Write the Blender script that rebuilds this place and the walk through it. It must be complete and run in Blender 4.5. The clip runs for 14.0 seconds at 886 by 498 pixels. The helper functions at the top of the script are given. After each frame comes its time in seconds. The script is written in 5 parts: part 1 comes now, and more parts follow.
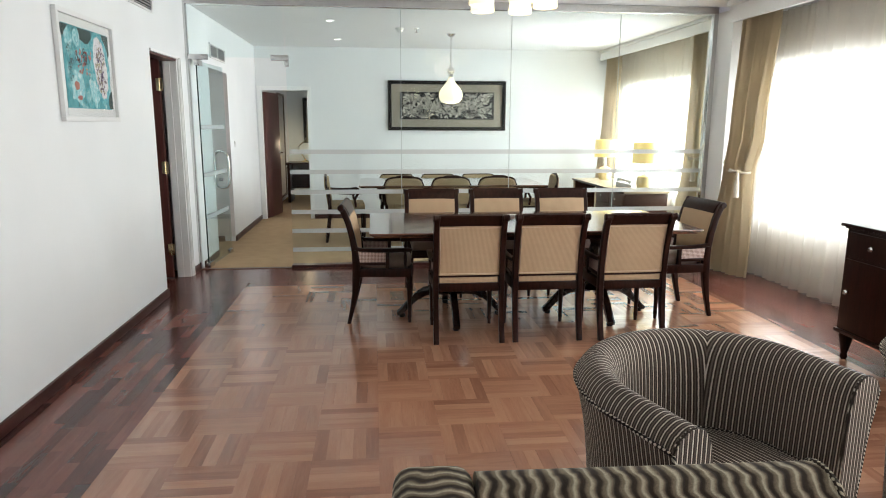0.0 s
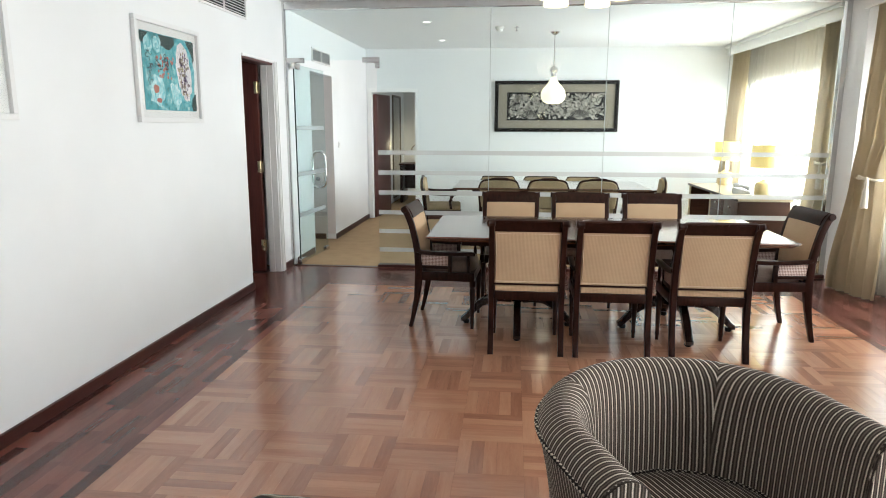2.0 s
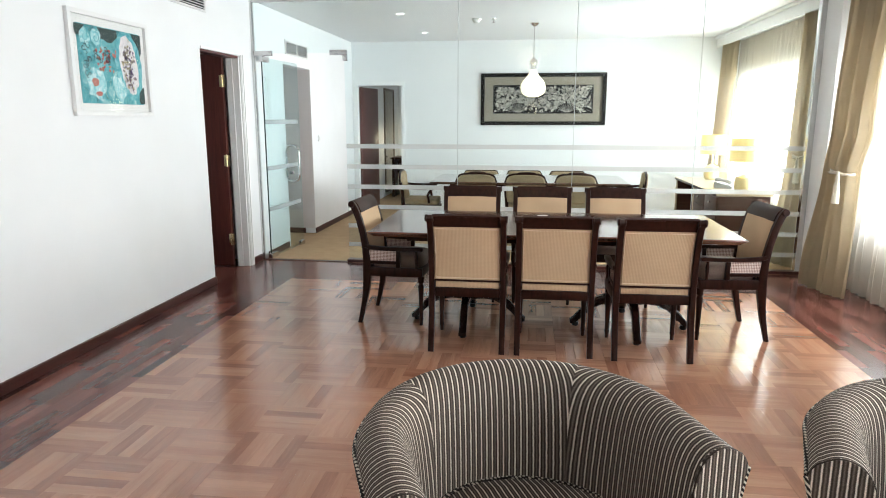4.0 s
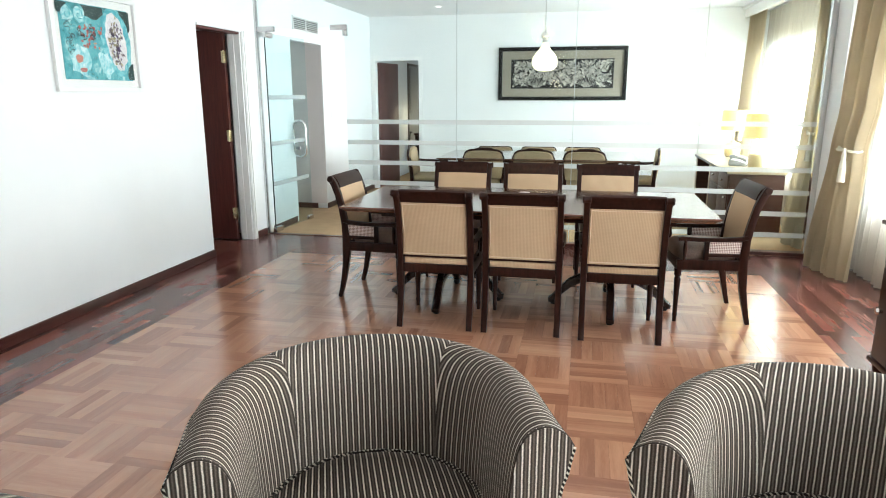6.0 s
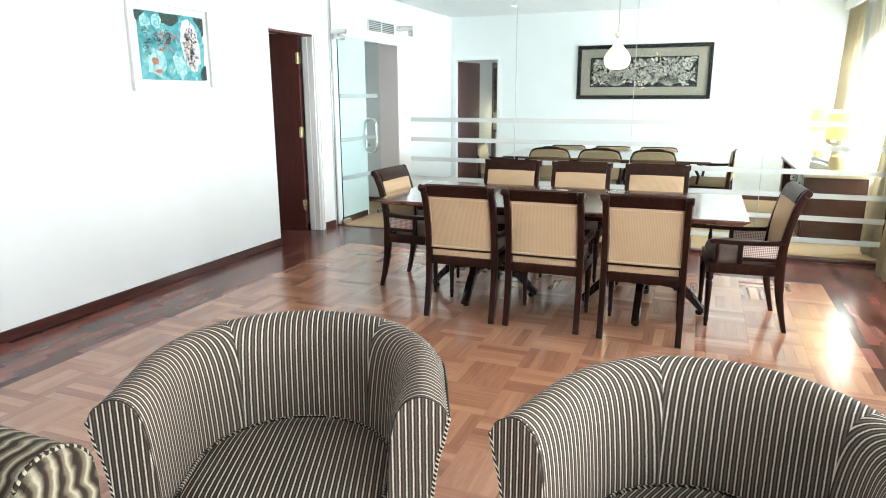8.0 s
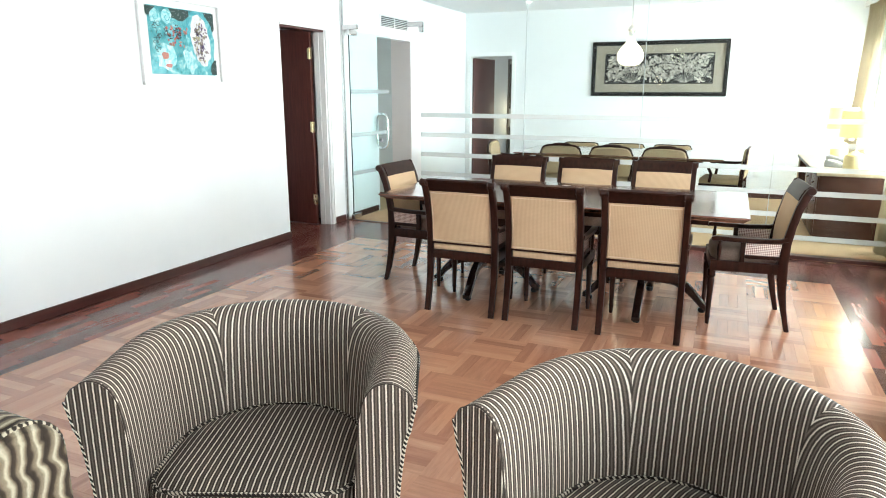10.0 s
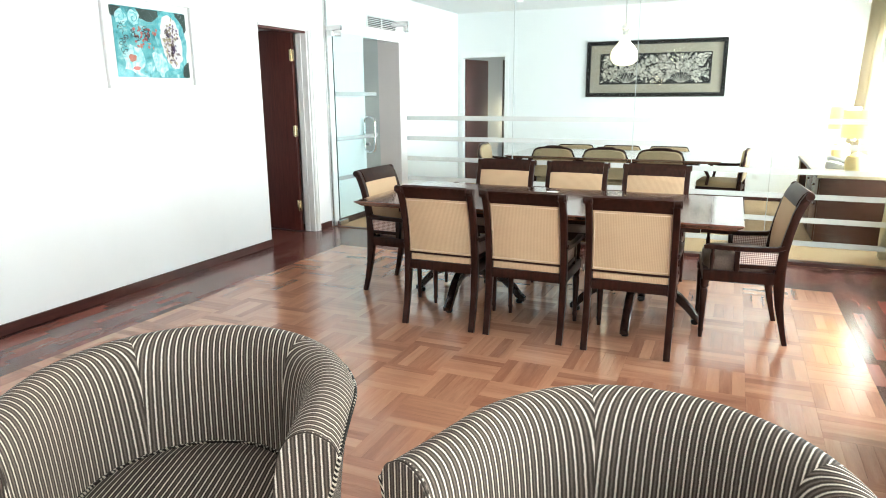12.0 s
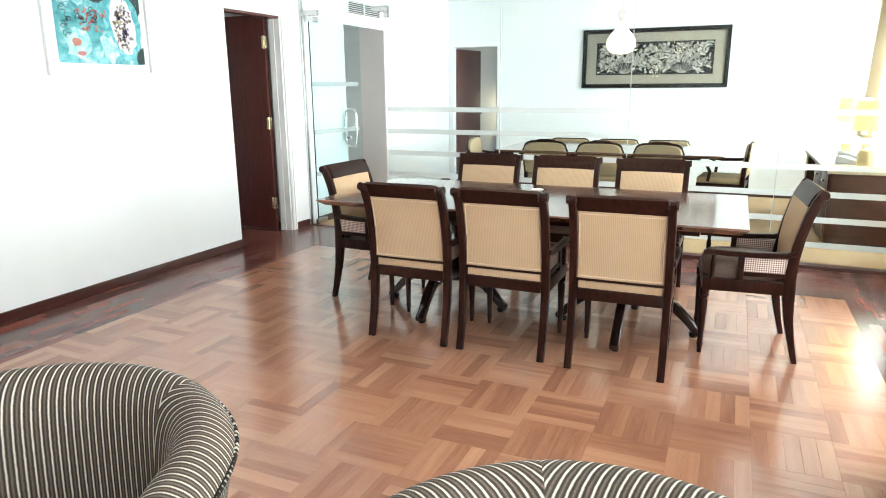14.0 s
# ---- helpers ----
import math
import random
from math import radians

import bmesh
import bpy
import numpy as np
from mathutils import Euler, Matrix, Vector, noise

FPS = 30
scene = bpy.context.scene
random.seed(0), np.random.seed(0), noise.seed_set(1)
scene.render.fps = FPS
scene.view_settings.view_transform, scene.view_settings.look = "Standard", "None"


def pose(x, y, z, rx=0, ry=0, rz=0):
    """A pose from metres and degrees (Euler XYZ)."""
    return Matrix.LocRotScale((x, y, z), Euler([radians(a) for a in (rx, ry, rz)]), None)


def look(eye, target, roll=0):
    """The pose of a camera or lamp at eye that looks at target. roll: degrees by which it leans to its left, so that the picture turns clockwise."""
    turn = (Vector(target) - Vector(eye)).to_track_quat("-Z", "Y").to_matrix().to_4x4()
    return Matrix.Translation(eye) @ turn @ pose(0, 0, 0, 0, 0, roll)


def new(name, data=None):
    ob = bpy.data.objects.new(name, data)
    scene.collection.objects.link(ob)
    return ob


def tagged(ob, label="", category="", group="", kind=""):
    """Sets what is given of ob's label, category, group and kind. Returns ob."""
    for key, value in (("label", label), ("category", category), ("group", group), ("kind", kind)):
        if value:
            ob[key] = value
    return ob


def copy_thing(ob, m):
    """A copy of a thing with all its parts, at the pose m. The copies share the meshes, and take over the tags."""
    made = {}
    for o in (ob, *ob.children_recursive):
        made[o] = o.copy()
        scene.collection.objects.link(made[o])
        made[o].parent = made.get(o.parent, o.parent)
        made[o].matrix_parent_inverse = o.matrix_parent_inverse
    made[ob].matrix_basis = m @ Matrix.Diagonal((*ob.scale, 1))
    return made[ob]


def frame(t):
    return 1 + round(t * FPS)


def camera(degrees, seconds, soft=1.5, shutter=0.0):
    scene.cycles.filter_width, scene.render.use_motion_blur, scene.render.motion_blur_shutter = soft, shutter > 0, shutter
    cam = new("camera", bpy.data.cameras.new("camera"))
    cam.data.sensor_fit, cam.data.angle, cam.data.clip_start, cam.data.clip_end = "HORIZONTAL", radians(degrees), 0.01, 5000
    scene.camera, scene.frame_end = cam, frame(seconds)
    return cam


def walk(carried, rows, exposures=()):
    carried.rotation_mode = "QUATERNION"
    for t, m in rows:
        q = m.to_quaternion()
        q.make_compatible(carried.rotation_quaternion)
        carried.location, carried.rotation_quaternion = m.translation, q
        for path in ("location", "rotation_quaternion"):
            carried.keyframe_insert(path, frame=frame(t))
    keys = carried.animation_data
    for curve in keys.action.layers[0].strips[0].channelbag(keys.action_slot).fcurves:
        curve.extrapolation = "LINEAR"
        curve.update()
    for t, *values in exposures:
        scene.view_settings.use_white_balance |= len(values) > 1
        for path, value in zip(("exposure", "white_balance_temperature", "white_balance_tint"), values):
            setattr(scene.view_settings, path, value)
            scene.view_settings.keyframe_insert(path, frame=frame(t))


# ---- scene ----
cam = camera(67.9, 14.0, soft=1.0)
PATH = [
    (0, (0.02, 0.038, 1.472), (0.224, 1.992, 1.098), 0.2),
    (0.5, (0.137, 0.12, 1.473), (0.274, 2.081, 1.101), 0.2),
    (1, (0.258, 0.154, 1.473), (0.295, 2.118, 1.101), 0.0),
    (1.5, (0.421, 0.152, 1.479), (0.273, 2.111, 1.109), -0.1),
    (2, (0.544, 0.189, 1.464), (0.337, 2.144, 1.094), 0.1),
    (2.5, (0.632, 0.27, 1.47), (0.416, 2.224, 1.101), 0.1),
    (3, (0.729, 0.328, 1.462), (0.509, 2.281, 1.092), 0.0),
    (3.5, (0.872, 0.34, 1.463), (0.642, 2.291, 1.087), -0.1),
    (4, (1.03, 0.322, 1.46), (0.769, 2.266, 1.072), -0.0),
    (6.3, (1.605, 0.416, 1.452), (1.129, 2.302, 0.988), -0.2),
    (6.5, (1.656, 0.403, 1.46), (1.092, 2.266, 0.997), -0.2),
    (7, (1.758, 0.412, 1.452), (1.073, 2.231, 0.981), -0.2),
    (7.5, (1.907, 0.437, 1.437), (1.212, 2.252, 0.968), -0.4),
    (8, (2.06, 0.417, 1.446), (1.347, 2.229, 0.988), -0.2),
    (8.5, (2.133, 0.413, 1.453), (1.393, 2.212, 0.99), -0.1),
    (11, (2.191, 0.537, 1.42), (1.417, 2.322, 0.956), -0.0),
    (11.5, (2.189, 0.62, 1.421), (1.415, 2.405, 0.961), -0.2),
    (12, (2.242, 0.722, 1.425), (1.462, 2.506, 0.966), -0.4),
    (12.5, (2.3, 0.812, 1.403), (1.513, 2.592, 0.943), -0.4),
    (13, (2.292, 0.914, 1.375), (1.5, 2.692, 0.913), -0.2),
    (13.5, (2.256, 1.051, 1.393), (1.466, 2.828, 0.924), -0.3),
    (14, (2.238, 1.18, 1.379), (1.454, 2.958, 0.905), -0.4),
]
EXPOSURES = [(0, -0.31, 6400, 10), (1, -0.34, 6400, 10), (1.5, -0.30, 6400, 10), (2, -0.12, 6350, 10), (3, -0.02, 6300, 10), (4, 0.0, 6250, 10), (6.5, 0.26, 6100, 5), (8, 0.41, 6100, 5), (11, 0.48, 6150, 5), (12, 0.51, 6200, 5), (14, 0.54, 6200, 5)]
walk(cam, [(t, look(eye, target, roll)) for t, eye, target, roll in PATH], EXPOSURES)

# ---- world, lights ----
world = bpy.data.worlds.new("world")
scene.world = world
world.use_nodes = True
wn = world.node_tree.nodes
sky = wn.new("ShaderNodeTexSky")
sky.sky_type, sky.sun_disc = "NISHITA", False
sky.sun_elevation, sky.sun_rotation = radians(55), radians(80)
wn["Background"].inputs["Strength"].default_value = 0.1
world.node_tree.links.new(sky.outputs["Color"], wn["Background"].inputs["Color"])

sun = new("sun", bpy.data.lights.new("sun", "SUN"))
sun.data.energy, sun.data.angle, sun.data.color = 2.0, radians(0.5), (1, 0.95, 0.88)
sun.matrix_world = look((20, 5, 25), (3, 3, 0))


def window_light(name, y0, y1, z0, z1, power, spread=180):
    lamp = new(name, bpy.data.lights.new(name, "AREA"))
    lamp.data.shape, lamp.data.size, lamp.data.size_y = "RECTANGLE", y1 - y0, z1 - z0
    lamp.data.energy, lamp.data.color = power, (0.89, 0.96, 1.0)
    lamp.data.spread = radians(spread)
    lamp.matrix_world = look((4.08, (y0 + y1) / 2, (z0 + z1) / 2), (0, (y0 + y1) / 2, (z0 + z1) / 2))
    return lamp


window_light("window_light_near", 3.4, 6.32, 0.55, 2.05, 140, 150)
# Added fill: an unseen stretch of window, set brighter than the near one.
window_light("window_light_behind", -1.6, 3.4, 0.55, 2.05, 320)
window_light("window_light_far", 7.2, 10.15, 0.62, 2.0, 280, 125)
# Added fill that brightens the back room from an unseen opening.
window_light("window_light_back", 11.2, 13.2, 0.8, 2.0, 30)


def bulb(name, place, power, radius=0.05, color=(1, 0.8, 0.5)):
    lamp = new(name, bpy.data.lights.new(name, "POINT"))
    lamp.data.energy, lamp.data.shadow_soft_size, lamp.data.color = power, radius, color
    lamp.location = place
    return lamp


# ---- materials ----
MATS = {}


def shader(name, base=(0.8, 0.8, 0.8), rough=0.5, metal=0.0, coat=0.0, spec=0.5):
    m = bpy.data.materials.new(name)
    m.use_nodes = True
    b = m.node_tree.nodes["Principled BSDF"]
    b.inputs["Base Color"].default_value = (*base, 1)
    b.inputs["Roughness"].default_value = rough
    b.inputs["Metallic"].default_value = metal
    b.inputs["Coat Weight"].default_value = coat
    b.inputs["Coat Roughness"].default_value = 0.12
    b.inputs["Specular IOR Level"].default_value = spec
    MATS[name] = m
    return m, m.node_tree.nodes, m.node_tree.links, b


def node(nodes, kind, **values):
    n = nodes.new("ShaderNode" + kind)
    for key, value in values.items():
        n.inputs[key].default_value = value
    return n


def ramp(nodes, stops):
    r = nodes.new("ShaderNodeValToRGB")
    e = r.color_ramp.elements
    while len(e) < len(stops):
        e.new(0.5)
    for i, (p, c) in enumerate(stops):
        e[i].position, e[i].color = p, (*c, 1)
    return r


def mathn(nodes, links, op, a, b=None, c=None):
    n = nodes.new("ShaderNodeMath")
    n.operation = op
    for i, v in enumerate((a, b, c)):
        if v is None:
            continue
        if isinstance(v, (int, float)):
            n.inputs[i].default_value = v
        else:
            links.new(v, n.inputs[i])
    return n.outputs[0]


def mixc(nodes, links, fac, a, b, mode="MIX"):
    n = nodes.new("ShaderNodeMix")
    n.data_type, n.blend_type = "RGBA", mode
    for sock, v in ((n.inputs[0], fac), (n.inputs[6], a), (n.inputs[7], b)):
        if isinstance(v, (int, float)):
            sock.default_value = v
        elif isinstance(v, tuple):
            sock.default_value = (*v, 1)
        else:
            links.new(v, sock)
    return n.outputs[2]


def bump(nodes, links, b, height, strength=0.2, distance=0.002):
    n = node(nodes, "Bump", Strength=strength, Distance=distance)
    links.new(height, n.inputs["Height"])
    links.new(n.outputs[0], b.inputs["Normal"])


def plaster(name, base, rough=0.75, vary=0.03):
    m, n, l, b = shader(name, base, rough)
    co = n.new("ShaderNodeTexCoord")
    big = node(n, "TexNoise", Scale=1.3, Detail=4.0)
    fine = node(n, "TexNoise", Scale=90.0, Detail=3.0)
    l.new(co.outputs["Object"], big.inputs["Vector"])
    l.new(co.outputs["Object"], fine.inputs["Vector"])
    r = ramp(n, [(0.3, tuple(c * (1 - vary) for c in base)), (0.7, tuple(min(1, c * (1 + vary)) for c in base))])
    l.new(big.outputs["Fac"], r.inputs[0])
    l.new(r.outputs[0], b.inputs["Base Color"])
    bump(n, l, b, fine.outputs["Fac"], 0.12, 0.001)
    return m


def timber(name, dark, light, rough=0.3, along=(1, 14, 14), coat=0.0, pieces="", scale=3.0, spread=0.5, spec=0.5, coat_rough=0.12):
    """Wood with its grain; pieces: 'object' or 'island' varies it from piece to piece."""
    m, n, l, b = shader(name, dark, rough, coat=coat, spec=spec)
    b.inputs["Coat Roughness"].default_value = coat_rough
    co = n.new("ShaderNodeTexCoord")
    mp = node(n, "Mapping", Scale=along)
    l.new(co.outputs["Object"], mp.inputs["Vector"])
    vec = mp.outputs[0]
    rnd = None
    if pieces:
        if pieces == "object":
            rnd = n.new("ShaderNodeObjectInfo").outputs["Random"]
        else:
            rnd = n.new("ShaderNodeNewGeometry").outputs["Random Per Island"]
        shift = n.new("ShaderNodeVectorMath")
        shift.operation = "ADD"
        comb = n.new("ShaderNodeCombineXYZ")
        far = mathn(n, l, "MULTIPLY", rnd, 37.0)
        for i in range(3):
            l.new(far, comb.inputs[i])
        l.new(vec, shift.inputs[0])
        l.new(comb.outputs[0], shift.inputs[1])
        vec = shift.outputs[0]
    grain = node(n, "TexNoise", Scale=scale, Detail=6.0, Roughness=0.6, Distortion=0.4)
    fine = node(n, "TexNoise", Scale=scale * 9, Detail=3.0)
    l.new(vec, grain.inputs["Vector"])
    l.new(vec, fine.inputs["Vector"])
    f = mathn(n, l, "ADD", mathn(n, l, "MULTIPLY", grain.outputs["Fac"], 0.75), mathn(n, l, "MULTIPLY", fine.outputs["Fac"], 0.25))
    if rnd is not None:
        f = mathn(n, l, "ADD", mathn(n, l, "MULTIPLY", f, 1 - spread), mathn(n, l, "MULTIPLY", rnd, spread))
    r = ramp(n, [(0.30, dark), (0.70, light)])
    l.new(f, r.inputs[0])
    l.new(r.outputs[0], b.inputs["Base Color"])
    wear = node(n, "TexNoise", Scale=2.2, Detail=3.0)
    l.new(co.outputs["Object"], wear.inputs["Vector"])
    l.new(mathn(n, l, "ADD", mathn(n, l, "MULTIPLY", wear.outputs["Fac"], 0.16), rough - 0.08), b.inputs["Roughness"])
    bump(n, l, b, fine.outputs["Fac"], 0.08, 0.0006)
    return m


def striped(name, pitch, colors, wave=0.0, wavelength=0.1, bands=None):
    """Woven stripes across the first UV direction, in metres."""
    m, n, l, b = shader(name, colors[0], 0.85, spec=0.2)
    b.inputs["Sheen Weight"].default_value = 0.02
    uv = n.new("ShaderNodeUVMap")
    sep = n.new("ShaderNodeSeparateXYZ")
    l.new(uv.outputs[0], sep.inputs[0])
    u = sep.outputs[0]
    co = n.new("ShaderNodeTexCoord")
    wob = node(n, "TexNoise", Scale=60.0, Detail=2.0)
    l.new(co.outputs["Object"], wob.inputs["Vector"])
    u = mathn(n, l, "ADD", u, mathn(n, l, "MULTIPLY", wob.outputs["Fac"], pitch * 0.12))
    if wave:
        slow = node(n, "TexNoise", Scale=16.0, Detail=2.0)
        l.new(co.outputs["Object"], slow.inputs["Vector"])
        u = mathn(n, l, "ADD", u, mathn(n, l, "MULTIPLY", slow.outputs["Fac"], pitch * 0.7))
        turn = mathn(n, l, "ADD", sep.outputs[1], mathn(n, l, "MULTIPLY", slow.outputs["Fac"], wavelength * 0.8))
        s = mathn(n, l, "SINE", mathn(n, l, "MULTIPLY", turn, 2 * math.pi / wavelength))
        u = mathn(n, l, "ADD", u, mathn(n, l, "MULTIPLY", s, wave))
    f = mathn(n, l, "FRACT", mathn(n, l, "DIVIDE", u, pitch))
    base, mid, light = colors
    r = ramp(n, bands or [(0.0, base), (0.08, base), (0.28, mid), (0.48, base), (0.62, base), (0.75, light), (0.81, light), (0.95, base)])
    l.new(f, r.inputs[0])
    fuzz = node(n, "TexNoise", Scale=420.0, Detail=2.0)
    l.new(co.outputs["Object"], fuzz.inputs["Vector"])
    k = ramp(n, [(0.3, (0.72, 0.72, 0.72)), (0.7, (1.15, 1.15, 1.15))])
    l.new(fuzz.outputs["Fac"], k.inputs[0])
    l.new(mixc(n, l, 1.0, r.outputs[0], k.outputs[0], "MULTIPLY"), b.inputs["Base Color"])
    h = mathn(n, l, "SINE", mathn(n, l, "MULTIPLY", f, math.pi))
    h = mathn(n, l, "ADD", h, mathn(n, l, "MULTIPLY", fuzz.outputs["Fac"], 0.3))
    bump(n, l, b, h, 0.5, 0.003)
    return m


def cloth(name, light, dark, cell=0.006, rough=0.8, weave=0.35, axes=(0, 2), lattice=False, ribs=False):
    """A woven fabric with a small square weave."""
    m, n, l, b = shader(name, light, rough, spec=0.25)
    co = n.new("ShaderNodeTexCoord")
    sep = n.new("ShaderNodeSeparateXYZ")
    l.new(co.outputs["Object"], sep.inputs[0])
    hs = []
    a, c = sep.outputs[axes[0]], sep.outputs[axes[1]]
    if lattice == "cord":
        up = mathn(n, l, "ADD", sep.outputs[0], sep.outputs[2])
        a, c = mathn(n, l, "ADD", up, sep.outputs[1]), mathn(n, l, "SUBTRACT", up, sep.outputs[1])
    elif lattice:
        a, c = mathn(n, l, "ADD", a, c), mathn(n, l, "SUBTRACT", a, c)
    for v in (a, c):
        hs.append(mathn(n, l, "SINE", mathn(n, l, "MULTIPLY", v, 2 * math.pi / cell)))
    p = mathn(n, l, "MULTIPLY_ADD", mathn(n, l, "MULTIPLY", hs[0], hs[1]), 0.5, 0.5)
    if ribs:
        p = mathn(n, l, "ADD", mathn(n, l, "MULTIPLY_ADD", hs[0], 0.40, 0.5), mathn(n, l, "MULTIPLY", hs[1], 0.10))
    big = node(n, "TexNoise", Scale=7.0, Detail=3.0)
    l.new(co.outputs["Object"], big.inputs["Vector"])
    f = mathn(n, l, "ADD", mathn(n, l, "MULTIPLY", p, weave), mathn(n, l, "MULTIPLY", big.outputs["Fac"], 1 - weave))
    r = ramp(n, [(0.52, dark), (0.74, light)] if lattice == "cord" else [(0.2, dark), (0.75, light)])
    l.new(f, r.inputs[0])
    l.new(r.outputs[0], b.inputs["Base Color"])
    bump(n, l, b, p, 0.4, 0.0015)
    return m


def plain(name, base, rough=0.5, metal=0.0, coat=0.0, grain=60.0, vary=0.1, spec=0.5):
    m, n, l, b = shader(name, base, rough, metal, coat, spec)
    co = n.new("ShaderNodeTexCoord")
    t = node(n, "TexNoise", Scale=grain, Detail=3.0)
    l.new(co.outputs["Object"], t.inputs["Vector"])
    r = ramp(n, [(0.3, tuple(c * (1 - vary) for c in base)), (0.7, tuple(min(1, c * (1 + vary)) for c in base))])
    l.new(t.outputs["Fac"], r.inputs[0])
    l.new(r.outputs[0], b.inputs["Base Color"])
    l.new(mathn(n, l, "MULTIPLY_ADD", t.outputs["Fac"], 0.12, max(0.02, rough - 0.06)), b.inputs["Roughness"])
    return m


def glow(name, base, color, strength):
    m, n, l, b = shader(name, base, 0.3)
    b.inputs["Emission Color"].default_value = (*color, 1)
    b.inputs["Emission Strength"].default_value = strength
    return m


WALL = plaster("white_wall_paint", (0.80, 0.81, 0.81))
CEIL = plaster("ceiling_paint", (0.82, 0.82, 0.82), 0.85)
TRIM = plain("white_trim_paint", (0.84, 0.84, 0.83), 0.4, vary=0.02)
GREYWALL = plaster("grey_passage_paint", (0.74, 0.70, 0.69))
DARKWOOD = timber("dark_stained_wood", (0.009, 0.0031, 0.0021), (0.037, 0.0115, 0.0072), 0.32, (14, 14, 2), coat=0.0, spec=0.16)
PEDESTAL = timber("dark_polished_pedestal", (0.008, 0.004, 0.003), (0.022, 0.008, 0.006), 0.2, (14, 14, 2), coat=0.3)
TABLEWOOD = timber("polished_mahogany", (0.07, 0.025, 0.015), (0.20, 0.08, 0.045), 0.16, (2, 14, 14), coat=1.0)
DOORWOOD = timber("mahogany_door", (0.060, 0.016, 0.012), (0.13, 0.036, 0.027), 0.4, (16, 16, 1.2), coat=0.1)
SKIRT = timber("dark_skirting_wood", (0.032, 0.009, 0.007), (0.075, 0.021, 0.015), 0.35, (1, 1, 14))
PARQ_X = timber("parquet_strip_wood", (0.255, 0.106, 0.061), (0.450, 0.220, 0.130),  0.22, (1.5, 16, 16), coat=0.5, coat_rough=0.15, pieces="object", spread=0.36, scale=1.9)
PARQ_JX = timber("parquet_joined_wood_x", (0.255, 0.106, 0.061), (0.450, 0.220, 0.130),  0.22, (1.5, 16, 16), coat=0.5, coat_rough=0.15, pieces="island", spread=0.36, scale=1.9)
PARQ_JY = timber("parquet_joined_wood_y", (0.255, 0.106, 0.061), (0.450, 0.220, 0.130),  0.22, (16, 1.5, 16), coat=0.5, coat_rough=0.15, pieces="island", spread=0.36, scale=1.9)
BORD_X = timber("border_strip_wood_x", (0.062, 0.018, 0.015), (0.200, 0.070, 0.053),  0.20, (1.5, 16, 16), coat=0.0, pieces="island", spread=0.55)
BORD_Y = timber("border_strip_wood_y", (0.062, 0.018, 0.015), (0.200, 0.070, 0.053),  0.20, (16, 1.5, 16), coat=0.0, pieces="island", spread=0.55)
JOINT = plain("dark_joint", (0.12, 0.05, 0.03), 0.6)
CANE = cloth("beige_woven_fabric", (0.575, 0.41, 0.26), (0.455, 0.315, 0.195), 0.0085, weave=0.5, ribs=True)
PIPING = plain("beige_piping", (0.62, 0.47, 0.32), 0.7, grain=300)
CANEWHITE = cloth("cane_webbing", (0.80, 0.68, 0.61), (0.20, 0.09, 0.07), 0.021, weave=0.9, axes=(1, 2), lattice=True)
LEATHER = plain("taupe_seat_leather", (0.205, 0.145, 0.112), 0.45, grain=120, vary=0.2)
OLIVE = cloth("olive_gold_fabric", (0.41, 0.31, 0.19), (0.29, 0.21, 0.12), 0.008)
STRIPE = striped("striped_ribbed_fabric", 0.0168, [(0.043, 0.032, 0.025), (0.158, 0.124, 0.100), (0.60, 0.53, 0.44)])
WAVY_DARK, WAVY_OLIVE, WAVY_CREAM = (0.028, 0.019, 0.013), (0.150, 0.115, 0.076), (0.41, 0.36, 0.27)
WAVY = striped("wavy_striped_fabric", 0.035, [WAVY_DARK, WAVY_OLIVE, WAVY_CREAM], 0.0046, 0.078,
               [(0.0, WAVY_DARK), (0.16, (0.040, 0.028, 0.019)), (0.30, WAVY_OLIVE), (0.46, (0.19, 0.155, 0.105)), (0.58, WAVY_CREAM), (0.68, (0.32, 0.28, 0.20)), (0.80, WAVY_OLIVE), (0.93, WAVY_DARK)])
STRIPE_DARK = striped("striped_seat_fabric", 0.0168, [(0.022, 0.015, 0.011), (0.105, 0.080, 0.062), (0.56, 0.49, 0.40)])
STRIPE_CORD = cloth("striped_cord", (0.55, 0.49, 0.40), (0.010, 0.007, 0.005),  0.030, weave=0.95, lattice="cord")
WAVY_CORD = cloth("olive_striped_cord", (0.36, 0.31, 0.23), (0.02, 0.014, 0.009), 0.026, weave=0.95, lattice="cord")
SEAT_CORD = cloth("seat_striped_cord", (0.36, 0.31, 0.25), (0.012, 0.008, 0.006), 0.024, weave=0.95, lattice="cord")
TASSEL = plain("cream_cord", (0.74, 0.68, 0.56), 0.8, grain=200, vary=0.2)
CHROME = plain("brushed_steel", (0.62, 0.62, 0.62), 0.22, 1.0, grain=20, vary=0.05)
BRASS = plain("polished_brass", (0.78, 0.66, 0.42), 0.25, 1.0, grain=20, vary=0.08)
def let_through(m, share, color):
    """Mixes some translucency into a cloth."""
    n, l = m.node_tree.nodes, m.node_tree.links
    t = node(n, "BsdfTranslucent", Color=(*color, 1))
    mx = node(n, "MixShader", Fac=share)
    l.new(n["Principled BSDF"].outputs[0], mx.inputs[1])
    l.new(t.outputs[0], mx.inputs[2])
    l.new(mx.outputs[0], n["Material Output"].inputs["Surface"])
    return m


